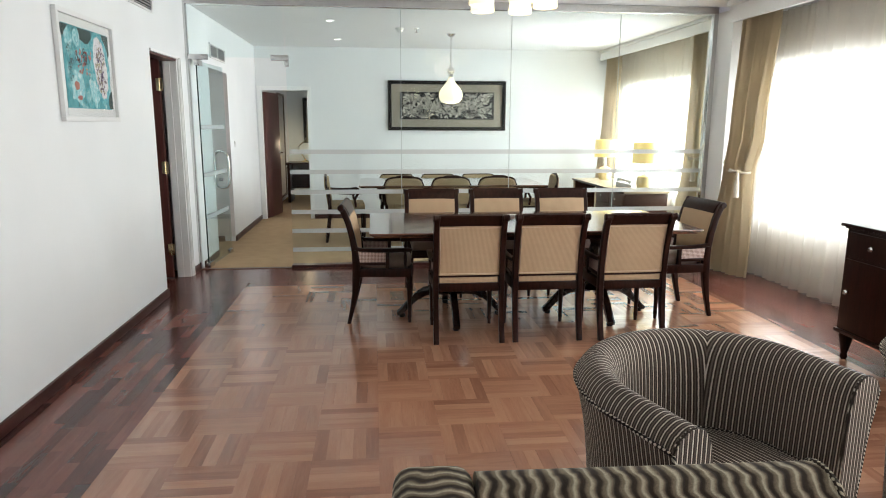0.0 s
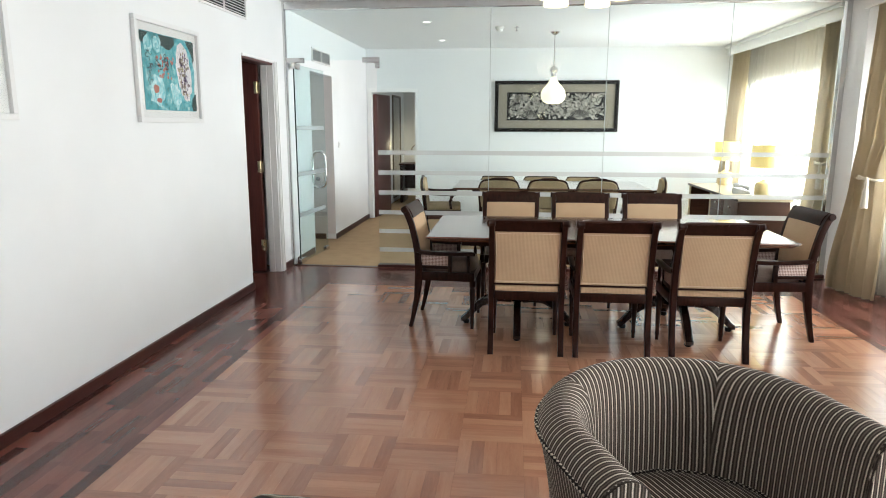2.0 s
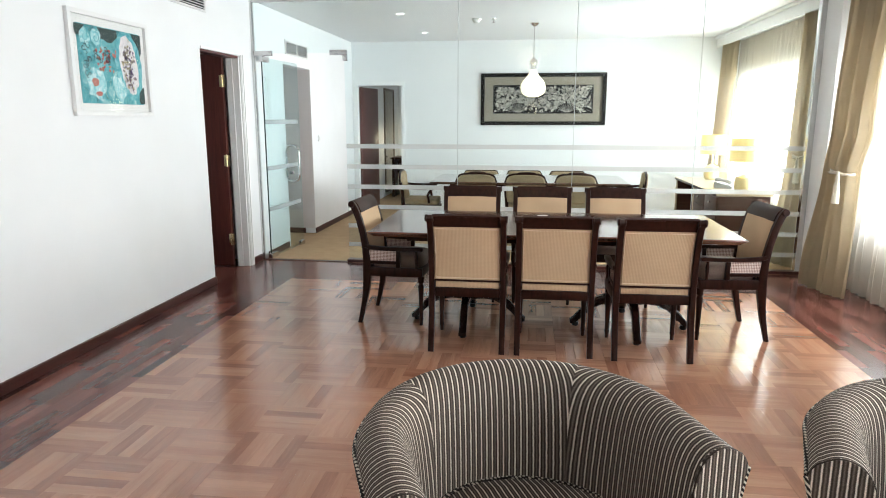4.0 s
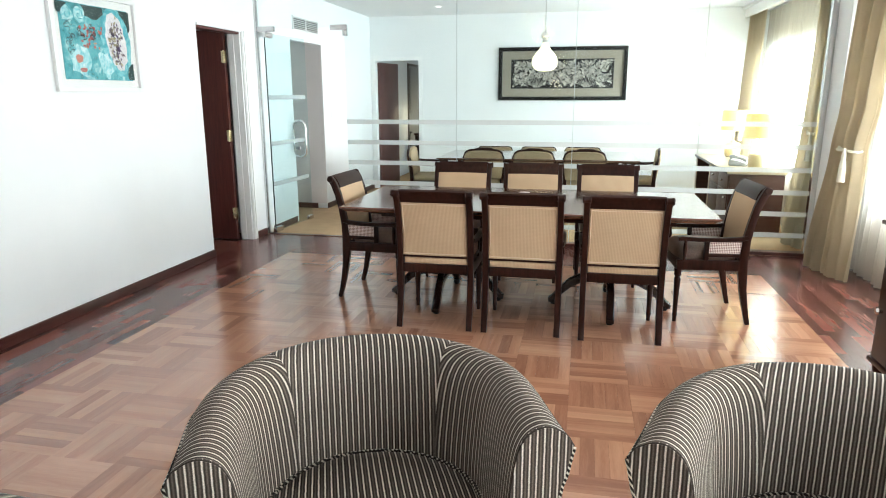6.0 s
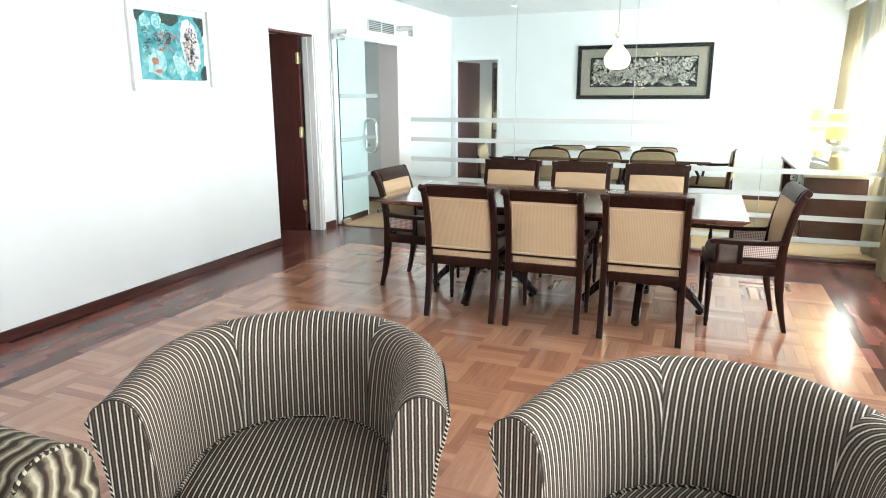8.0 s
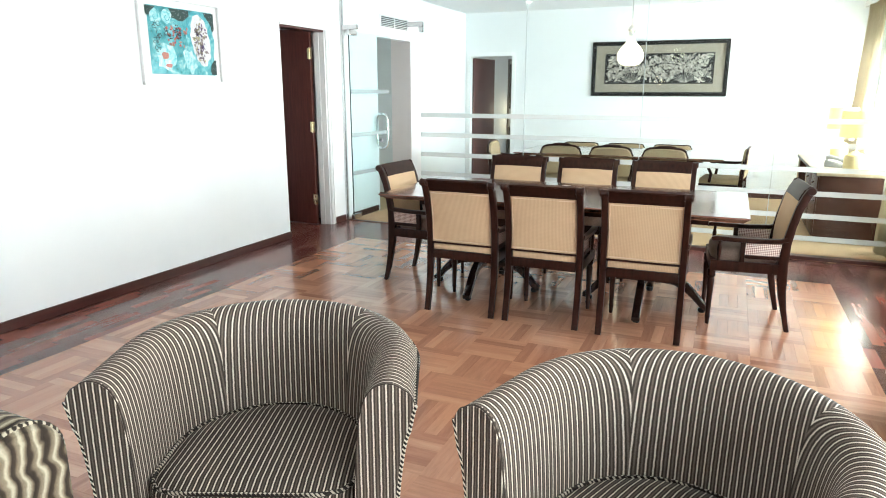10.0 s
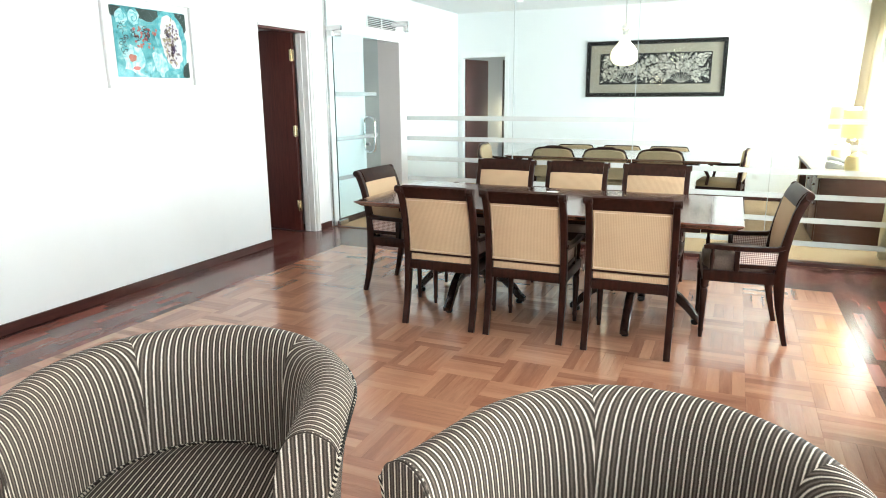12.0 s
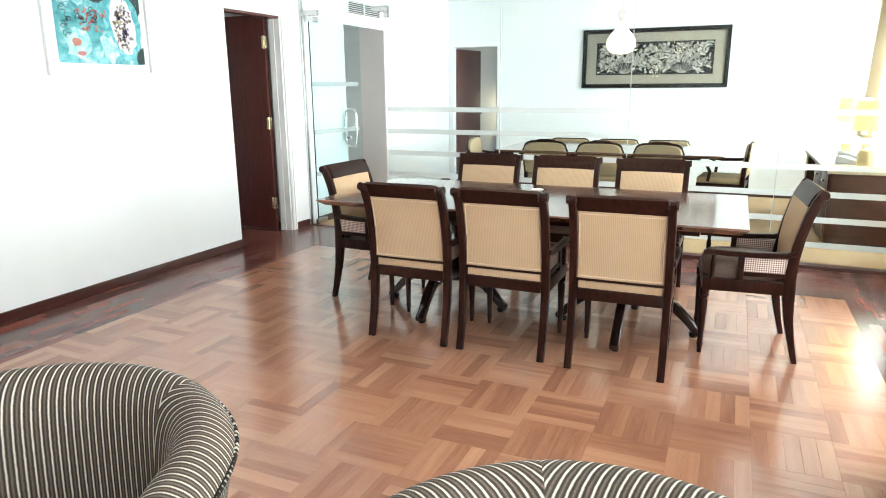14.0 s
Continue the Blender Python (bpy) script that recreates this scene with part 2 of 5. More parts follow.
GOLD = cloth("gold_curtain_fabric", (0.66, 0.56, 0.40), (0.54, 0.45, 0.31), 0.004, 0.6)
let_through(GOLD, 0.18, (0.78, 0.70, 0.54))
CARPET = cloth("tan_carpet", (0.47, 0.325, 0.19), (0.36, 0.24, 0.135), 0.02, 0.95)
BLACK = plain("black_lacquer", (0.008, 0.007, 0.006), 0.35, vary=0.2, spec=0.2)
MATBOARD = plain("taupe_matboard", (0.33, 0.295, 0.235), 0.9, grain=200, vary=0.05)
WHITEFRAME = plain("white_frame", (0.75, 0.75, 0.74), 0.4, vary=0.02)
OPAL = glow("opal_glass", (0.9, 0.85, 0.7), (1.0, 0.86, 0.52), 1.15)
SHADE = glow("lit_lampshade", (0.75, 0.58, 0.22), (1.0, 0.72, 0.2), 0.55)
DOWN = glow("downlight_glass", (0.9, 0.9, 0.9), (1.0, 0.97, 0.9), 8.0)
PLASTIC = plain("white_plastic", (0.75, 0.75, 0.73), 0.4, vary=0.03)
PHONE = plain("grey_plastic", (0.25, 0.26, 0.27), 0.35, vary=0.1)
JOINTSEAL = plain("silicone_joint", (0.45, 0.50, 0.50), 0.4)
RECESS_SHADE = plain("recess_shade", (0.03, 0.03, 0.03), 0.8)
DESKWOOD = timber("brown_desk_wood", (0.045, 0.016, 0.010), (0.10, 0.040, 0.025), 0.38, (2, 2, 14), spec=0.22)
DESKTOP = timber("pale_desk_top", (0.40, 0.30, 0.19), (0.55, 0.44, 0.30), 0.3, (14, 2, 14), coat=0.3)


def clear(name, tint, frost=0.0, gloss=1.0):
    m = bpy.data.materials.new(name)
    m.use_nodes = True
    n, l = m.node_tree.nodes, m.node_tree.links
    n.remove(n["Principled BSDF"])
    t = node(n, "BsdfTransparent", Color=(*tint, 1))
    g = node(n, "BsdfGlossy", Roughness=0.0)
    f = node(n, "LayerWeight", Blend=0.5)
    schlick = mathn(n, l, "MULTIPLY_ADD", mathn(n, l, "POWER", f.outputs["Facing"], 5.0), 0.97 * gloss, 0.022 * gloss)
    mx = n.new("ShaderNodeMixShader")
    l.new(schlick, mx.inputs[0])
    l.new(t.outputs[0], mx.inputs[1])
    l.new(g.outputs[0], mx.inputs[2])
    out = mx.outputs[0]
    if frost:
        d = node(n, "BsdfDiffuse", Color=(0.78, 0.80, 0.80, 1))
        tr = node(n, "BsdfTranslucent", Color=(0.78, 0.80, 0.80, 1))
        both = node(n, "MixShader", Fac=0.5)
        l.new(d.outputs[0], both.inputs[1])
        l.new(tr.outputs[0], both.inputs[2])
        mf = node(n, "MixShader", Fac=frost)
        l.new(out, mf.inputs[1])
        l.new(both.outputs[0], mf.inputs[2])
        out = mf.outputs[0]
    l.new(out, n["Material Output"].inputs["Surface"])
    return m


GLASSEDGE = plain("dark_green_glass_edge", (0.012, 0.035, 0.032), 0.15, vary=0.05)
GLASS = clear("clear_glass", (0.950, 0.988, 0.988), gloss=0.7)
GLAZING = clear("picture_glazing", (0.985, 0.985, 0.98), gloss=0.35)
GLASSDOOR = clear("greenish_glass", (0.885, 0.955, 0.955))
DOORFROST = clear("door_frosted_film", (0.93, 0.97, 0.97), 0.35)
FROST = clear("frosted_film", (0.97, 0.99, 0.985), 0.7)


def sheer_cloth():
    m = bpy.data.materials.new("sheer_curtain_cloth")
    m.use_nodes = True
    n, l = m.node_tree.nodes, m.node_tree.links
    n.remove(n["Principled BSDF"])
    t = node(n, "BsdfTransparent", Color=(1, 1, 1, 1))
    d = node(n, "BsdfDiffuse", Color=(0.80, 0.75, 0.66, 1))
    tr = node(n, "BsdfTranslucent", Color=(0.84, 0.79, 0.70, 1))
    a = node(n, "MixShader", Fac=0.6)
    l.new(d.outputs[0], a.inputs[1])
    l.new(tr.outputs[0], a.inputs[2])
    co = n.new("ShaderNodeTexCoord")
    w = node(n, "TexNoise", Scale=500.0)
    l.new(co.outputs["Object"], w.inputs["Vector"])
    f = mathn(n, l, "MULTIPLY_ADD", w.outputs["Fac"], 0.3, 0.45)
    mx = n.new("ShaderNodeMixShader")
    l.new(f, mx.inputs[0])
    l.new(t.outputs[0], mx.inputs[1])
    l.new(a.outputs[0], mx.inputs[2])
    l.new(mx.outputs[0], n["Material Output"].inputs["Surface"])
    return m


SHEER = sheer_cloth()


# ---- building helpers ----
def put(name, bm, mat, parent=None, label="", smooth=False):
    me = bpy.data.meshes.new(name)
    bm.normal_update()
    bm.to_mesh(me)
    bm.free()
    if smooth:
        for p in me.polygons:
            p.use_smooth = True
        me.set_sharp_from_angle(angle=radians(40))
    me.materials.append(mat)
    ob = new(name, me)
    if parent is not None:
        ob.parent = parent
    if label:
        ob["label"] = label
    return ob


def part(name, bm, material, parent, label="", smooth=True):
    return put(name, bm, material, parent, label, smooth)


def thing(name, label, category, group="", m=None, kind=""):
    ob = tagged(new(name), label, category, group, kind)
    ob.empty_display_size = 0.1
    if m is not None:
        ob.matrix_basis = m
    return ob


def box(x0, x1, y0, y1, z0, z1, bevel=0.0, bm=None, seg=2):
    b = bmesh.new()
    bmesh.ops.create_cube(b, size=1)
    for v in b.verts:
        v.co = Vector(((x0 + x1) / 2 + v.co.x * (x1 - x0), (y0 + y1) / 2 + v.co.y * (y1 - y0), (z0 + z1) / 2 + v.co.z * (z1 - z0)))
    if bevel:
        bmesh.ops.bevel(b, geom=b.edges[:], offset=bevel, segments=seg, profile=0.6, affect="EDGES")
    return merge(bm, b)


def merge(bm, b):
    if bm is None:
        return b
    me = bpy.data.meshes.new("tmp")
    b.to_mesh(me)
    b.free()
    bm.from_mesh(me)
    bpy.data.meshes.remove(me)
    return bm


def loft(rings, bm=None, caps=True, closed=False):
    """A skin over rings of equally many points."""
    b = bm or bmesh.new()
    vs = [[b.verts.new(p) for p in ring] for ring in rings]
    n = len(vs[0])
    pairs = list(zip(vs, vs[1:])) + ([(vs[-1], vs[0])] if closed else [])
    for a, c in pairs:
        for i in range(n):
            b.faces.new((a[i], a[(i + 1) % n], c[(i + 1) % n], c[i]))
    if caps and not closed:
        b.faces.new(vs[0][::-1])
        b.faces.new(vs[-1])
    bmesh.ops.recalc_face_normals(b, faces=b.faces[:])
    return b


def lathe(profile, x=0.0, y=0.0, seg=16, bm=None):
    rings = []
    for r, z in profile:
        rings.append([(x + r * math.cos(2 * math.pi * i / seg), y + r * math.sin(2 * math.pi * i / seg), z) for i in range(seg)])
    return loft(rings, bm)


def tube(points, r, seg=8, bm=None, closed=False):
    pts = [Vector(p) for p in points]
    rings = []
    for i, p in enumerate(pts):
        if closed:
            d = pts[(i + 1) % len(pts)] - pts[i - 1]
        else:
            d = pts[min(i + 1, len(pts) - 1)] - pts[max(i - 1, 0)]
        d.normalize()
        a = d.cross(Vector((0, 0, 1)) if abs(d.z) < 0.9 else Vector((0, 1, 0))).normalized()
        c = a.cross(d)
        k = r[i] if isinstance(r, (list, tuple)) else r
        rings.append([p + a * k * math.cos(2 * math.pi * j / seg) + c * k * math.sin(2 * math.pi * j / seg) for j in range(seg)])
    return loft(rings, bm, not closed, closed)


def bar_path(points, w, d, bm=None):
    """A bar of w across x and d deep along a path in the y-z plane; points of (x, y, z, depth scale)."""
    rings = []
    n = len(points)
    for i, (x, y, z, k) in enumerate(points):
        q, p = points[min(i + 1, n - 1)], points[max(i - 1, 0)]
        t = Vector((0, q[1] - p[1], q[2] - p[2])).normalized()
        nrm = Vector((0, t.z, -t.y))
        c, h, e = Vector((x, y, z)), nrm * d * k / 2, 0.18
        ring = []
        for sx, sn in ((-1, -1 + e), (-1 + e, -1), (1 - e, -1), (1, -1 + e), (1, 1 - e), (1 - e, 1), (-1 + e, 1), (-1, 1 - e)):
            ring.append(c + Vector((sx * w / 2, 0, 0)) + h * sn)
        rings.append(ring)
    return loft(rings, bm)


def structure(name, bm, mat, smooth=False):
    return tagged(put(name, bm, mat, None, "", smooth), kind="structure")


def wall_x(name, x0, x1, y0, y1, z1, holes, mat):
    """A wall that runs along y, with openings (y0, y1, z0, z1)."""
    bm, at = bmesh.new(), y0
    for a, b, c, d in sorted(holes):
        box(x0, x1, at, a, 0, z1, bm=bm)
        if c > 0:
            box(x0, x1, a, b, 0, c, bm=bm)
        if d < z1:
            box(x0, x1, a, b, d, z1, bm=bm)
        at = b
    box(x0, x1, at, y1, 0, z1, bm=bm)
    return structure(name, bm, mat)


def wall_y(name, y0, y1, x0, x1, z1, holes, mat):
    bm, at = bmesh.new(), x0
    for a, b, c, d in sorted(holes):
        box(at, a, y0, y1, 0, z1, bm=bm)
        if c > 0:
            box(a, b, y0, y1, 0, c, bm=bm)
        if d < z1:
            box(a, b, y0, y1, d, z1, bm=bm)
        at = b
    box(at, x1, y0, y1, 0, z1, bm=bm)
    return structure(name, bm, mat)


# ---- the shell ----
XW, XE, YG, YF = -1.77, 3.95, 6.85, 10.46
structure("floor", box(XW, XE, -2.5, 6.80, -0.06, -0.004), JOINT)
structure("floor_carpet", box(XW - 1.2, XE, 6.80, YF + 3.5, -0.06, 0.0), CARPET)
structure("floor_corridor", box(XW - 1.6, XW, 5.2, 6.795, -0.06, -0.004), BORD_X)
structure("ceiling_near", box(XW - 1.6, XE + 0.2, -2.7, YG - 0.04, 2.66, 2.80), CEIL)
structure("ceiling_far", box(XW - 1.6, XE + 0.2, YG + 0.04, YF + 3.6, 2.60, 2.80), CEIL)
wall_x("wall_west", XW - 0.12, XW, -2.5, YG, 2.66, [(5.765, 6.52, 0, 2.045)], WALL)
wall_x("wall_west_far", XW - 0.10, XW + 0.03, YG, YF + 3.5, 2.60, [(7.58, 8.49, 0, 2.06)], WALL)
wall_y("wall_north", YF, YF + 0.12, XW, XE, 2.60, [(-1.66, -0.98, 0, 1.96)], WALL)
# The opening at 11.2 to 13.2 is unseen, added for the back-room fill.
wall_x("wall_east", XE, XE + 0.15, -2.5, YF + 3.5, 2.66, [(-1.6, 6.32, 0.55, 2.05), (7.2, 10.15, 0.62, 2.0), (11.2, 13.2, 0.8, 2.0)], WALL)
wall_y("wall_south", -2.62, -2.5, XW, XE, 2.66, [], WALL)
wall_y("wall_back_room", YF + 3.5, YF + 3.62, XW - 0.1, XE, 2.60, [], WALL)
structure("wall_corridor_back", box(XW - 1.7, XW - 1.6, 5.1, 6.9, 0, 2.66), WALL)
structure("wall_corridor_south", box(XW - 1.6, XW - 0.12, 5.1, 5.2, 0, 2.66), WALL)
structure("wall_corridor_north", box(XW - 1.6, XW - 0.12, 6.80, 6.9, 0, 2.66), WALL)
structure("wall_passage_north", box(XW - 1.2, XW - 0.10, 8.49, 8.60, 0, 2.60), GREYWALL)
structure("wall_passage_west", box(XW - 1.3, XW - 1.2, 7.2, 8.6, 0, 2.60), GREYWALL)
structure("wall_passage_south", box(XW - 1.2, XW - 0.10, 7.2, 7.3, 0, 2.60), GREYWALL)
structure("pier_east", box(3.58, XE, 6.52, 7.02, 0, 2.60, 0.006), TRIM)


def pelmet(name, x, y0, y1, top):
    bm = box(x, x + 0.035, y0, y1, 2.45, top, 0.004)
    box(x - 0.035, x, y0, y1, 2.60 if top > 2.62 else 2.56, top, 0.008, bm)
    structure(name, bm, TRIM)


pelmet("pelmet_near", 3.50, -2.5, 6.46, 2.655)
pelmet("pelmet_far", 3.585, 6.98, YF, 2.597)

structure("trim_passage", box(XW - 0.10, XW + 0.028, 8.484, 8.4895, 0.068, 2.06), GREYWALL)

# skirting boards
for i, (x0, x1, y0, y1) in enumerate([(XW, XW + 0.018, -2.5, 5.765), (XW, XW + 0.018, 6.585, 6.80),
                                      (XW + 0.03, XW + 0.046, 6.92, 7.52), (XW + 0.03, XW + 0.046, 8.49, YF),
                                      (-0.92, 3.5, YF - 0.018, YF), (XW - 1.2, XW - 0.1, 8.472, 8.49)]):
    structure("baseboard_%d" % (i + 1), box(x0, x1, y0, y1, 0, 0.068, 0.004), SKIRT)

# door trim
def casing_x(name, x, y0, y1, z, w=0.06, lining=0.12):
    """Stepped casing on the hinge side and a slim head; the latch side is a bare plastered edge."""
    bm = box(x, x + 0.015, y1, y1 + w, 0, z + 0.022, 0.003)
    box(x + 0.015, x + 0.021, y1 + 0.006, y1 + 0.02, 0, z + 0.016, 0.003, bm)
    box(x + 0.015, x + 0.024, y1 + w - 0.022, y1 + w - 0.004, 0, z + 0.018, 0.004, bm)
    box(x, x + 0.013, y0, y1, z, z + 0.022, 0.003, bm)
    box(x - lining, x, y1 - 0.02, y1 - 0.001, 0, z, 0.002, bm)
    box(x - lining, x - 0.06, y1 - 0.032, y1 - 0.02, 0, z - 0.02, 0.002, bm)
    structure(name, bm, TRIM)
    structure(name + "_head", box(x - lining, x, y0 + 0.001, y1 - 0.02, z - 0.02, z - 0.001, 0.002), DOORWOOD)


casing_x("trim_west_door", XW, 5.765, 6.52, 2.045)
bm = box(-1.72, -1.66, YF - 0.012, YF, 0, 2.02, 0.003)
box(-0.98, -0.92, YF - 0.012, YF, 0, 2.02, 0.003, bm)
box(-1.66, -0.98, YF - 0.012, YF, 1.96, 2.02, 0.003, bm)
structure("trim_north_door", bm, TRIM)

# ---- glass partition ----
bm = box(XW, XW + 0.022, YG - 0.03, YG + 0.03, 0, 2.66, 0.003)
box(XW + 0.022, 3.58, YG - 0.03, YG + 0.03, 2.585, 2.66, 0.003, bm)
box(3.53, 3.58, YG - 0.03, YG + 0.03, 0.032, 2.585, 0.003, bm)
structure("partition_frame", bm, CHROME)
structure("partition_plinth", box(-0.84, 3.58, YG - 0.05, YG + 0.05, 0, 0.032, 0.004), SKIRT)
structure("trim_threshold", box(XW + 0.022, -0.84, YG - 0.045, YG + 0.01, -0.004, 0.006, 0.002), SKIRT)
edges = [-0.83, 0.30, 1.42, 2.55, 3.53]
for i, (a, b) in enumerate(zip(edges, edges[1:])):
    w = thing("window_%d" % (i + 1), "clear fixed glass panel of the partition", "glass panel", "glass partition panels", kind="structure")
    pane = part("pane", box(a + 0.003, b - 0.003, YG - 0.005, YG + 0.005, 0.032, 2.585), GLASS, w, smooth=False)
    pane.visible_shadow = False
    for z in (1.190, 0.987, 0.783, 0.579, 0.383, 0.187):
        part("frosted_band", box(a + 0.003, b - 0.003, YG - 0.009, YG - 0.006, z - 0.022, z + 0.022), FROST, w, "translucent frosted film band", smooth=False)
for x in edges[1:-1]:
    structure("trim_glass_joint", box(x - 0.0028, x + 0.0028, YG - 0.0055, YG + 0.0055, 0.032, 2.585), JOINTSEAL)
top = thing("window_5", "clear glass panel above the glass door", "glass panel", kind="structure")
pane = part("pane", box(XW + 0.022, -0.836, YG - 0.005, YG + 0.005, 2.10, 2.585), GLASS, top, smooth=False)
pane.visible_shadow = False
bm = box(-0.97, -0.80, YG - 0.022, YG + 0.022, 2.075, 2.125, 0.003)
box(-0.84, -0.80, YG - 0.022, YG + 0.022, 2.02, 2.075, 0.003, bm)
part("clamp", bm, CHROME, top, "steel patch fitting")
part("clamp", box(XW + 0.022, XW + 0.20, YG - 0.022, YG + 0.022, 2.075, 2.125, 0.003), CHROME, top, "steel patch fitting")

gd = thing("door_1", "open frameless glass door with a chrome pull handle", "glass door", kind="structure", m=pose(XW + 0.09, YG, 0, 0, 0, 86.5))
leaf = part("pane", box(0, 0.86, -0.006, 0.006, 0.02, 2.065), GLASSDOOR, gd, smooth=False)
leaf.visible_shadow = False
part("edge", box(-0.0045, -0.0005, -0.006, 0.006, 0.02, 2.065), GLASSEDGE, gd, "dark green polished glass edge", smooth=False)
for z in (1.43, 0.955, 0.53):
    part("frosted_band", box(0.002, 0.80, -0.010, -0.007, z - 0.022, z + 0.022), DOORFROST, gd, "frosted film band", smooth=False)
part("clamp", box(-0.02, 0.13, -0.02, 0.02, 2.02, 2.075, 0.003), CHROME, gd, "steel top pivot fitting")
part("clamp", box(-0.02, 0.13, -0.02, 0.02, 0.012, 0.065, 0.003), CHROME, gd, "steel floor pivot fitting")
part("lock", box(0.76, 0.86, -0.018, 0.018, 0.012, 0.06, 0.003), CHROME, gd, "steel bottom lock")
for s in (-1, 1):
    pts = [(0.645, s * y, 0.970 + z) for y, z in ((0.006, 0.200), (0.030, 0.199), (0.050, 0.190), (0.066, 0.172), (0.074, 0.146), (0.076, 0.11), (0.076, 0.0), (0.076, -0.11), (0.074, -0.146), (0.066, -0.172), (0.050, -0.190), (0.030, -0.199), (0.006, -0.200))]
    part("handle", tube(pts, 0.0125, 10), CHROME, gd, "chrome curved pull handle")


part("lock", tube([(0.61, -0.024, 0.865), (0.61, -0.020, 0.865), (0.61, 0.020, 0.865), (0.61, 0.024, 0.865)], [0.016, 0.02, 0.02, 0.016], 14), PHONE, gd, "dark round lock on the glass")


# ---- wooden doors ----
def leaf_door(name, label, m, width, height, knob):
    d = thing(name, label, "door", kind="structure", m=m)
    part("leaf", box(0, width, -0.02, 0.02, 0.008, height, 0.003), DOORWOOD, d, "dark red mahogany leaf")
    for z in (0.28, 1.06, height - 0.25):
        h = part("hinge", box(-0.030, 0.030, 0.021, 0.026, z - 0.055, z + 0.055, 0.002), BRASS, d, "brass butt hinge")
        part("hinge_pin", lathe([(0.007, z - 0.06), (0.007, z + 0.06)], 0.0, 0.028, 10), BRASS, h)
    if knob:
        part("knob", lathe([(0.012, -0.09), (0.012, -0.05), (0.028, -0.045), (0.03, -0.03), (0.02, -0.02)], 0, 0, 12), CHROME, d, "round steel knob").matrix_basis = pose(width - 0.07, -0.0, 1.0, -90, 0, 0) @ pose(0, 0, 0.0, 0, 0, 0)
    return d


leaf_door("door_2", "open dark mahogany door with brass hinges", pose(XW - 0.148, 6.475, 0, 0, 0, 177), 0.73, 2.065, False)
leaf_door("door_3", "open mahogany door into the back room", pose(-1.645, YF + 0.09, 0, 0, 0, 80), 0.66, 1.94, True)


# ---- vents ----
def vent(name, label, x, y0, y1, z0, z1):
    v = thing(name, label, "air vent", "wall air vents")
    bm = box(x, x + 0.014, y0, y1, z0, z0 + 0.018, 0.002)
    box(x, x + 0.014, y0, y1, z1 - 0.018, z1, 0.002, bm)
    mid = (y0 + y1) / 2
    for a in (y0, mid - 0.012, y1 - 0.018):
        box(x, x + 0.0135, a, a + 0.02, z0 + 0.018, z1 - 0.018, 0.002, bm)
    part("frame", bm, PLASTIC, v)
    # The sheet's dark colour supplies the shade of the duct behind the slats.
    part("backing", box(x + 0.001, x + 0.003, y0 + 0.01, y1 - 0.01, z0 + 0.01, z1 - 0.01), RECESS_SHADE, v, "dark sheet standing in for the shaded recess")
    n = max(3, round((z1 - z0 - 0.036) / 0.022))
    for k in range(n):
        z = z0 + 0.018 + (k + 0.5) * (z1 - z0 - 0.036) / n
        for a, b in ((y0 + 0.02, mid - 0.012), (mid + 0.008, y1 - 0.018)):
            s = bmesh.new()
            q = [s.verts.new(p) for p in ((x + 0.003, a, z + 0.006), (x + 0.012, a, z - 0.003), (x + 0.012, b, z - 0.003), (x + 0.003, b, z + 0.006))]
            q2 = [s.verts.new(p) for p in ((x + 0.003, a, z + 0.008), (x + 0.012, a, z - 0.001), (x + 0.012, b, z - 0.001), (x + 0.003, b, z + 0.008))]
            for f in ((q[0], q[1], q[2], q[3]), (q2[3], q2[2], q2[1], q2[0]), (q[1], q2[1], q2[2], q[2]), (q[0], q[3], q2[3], q2[0]), (q[0], q2[0], q2[1], q[1]), (q[3], q[2], q2[2], q2[3])):
                s.faces.new(f)
            part("slat", s, PLASTIC, v, smooth=False)
    return v


vent("air_vent", "white louvred air vent high on the wall", XW, 5.02, 5.90, 2.35, 2.56)
vent("air_vent", "white louvred air vent above the passage", XW + 0.03, 7.66, 8.40, 2.17, 2.33)

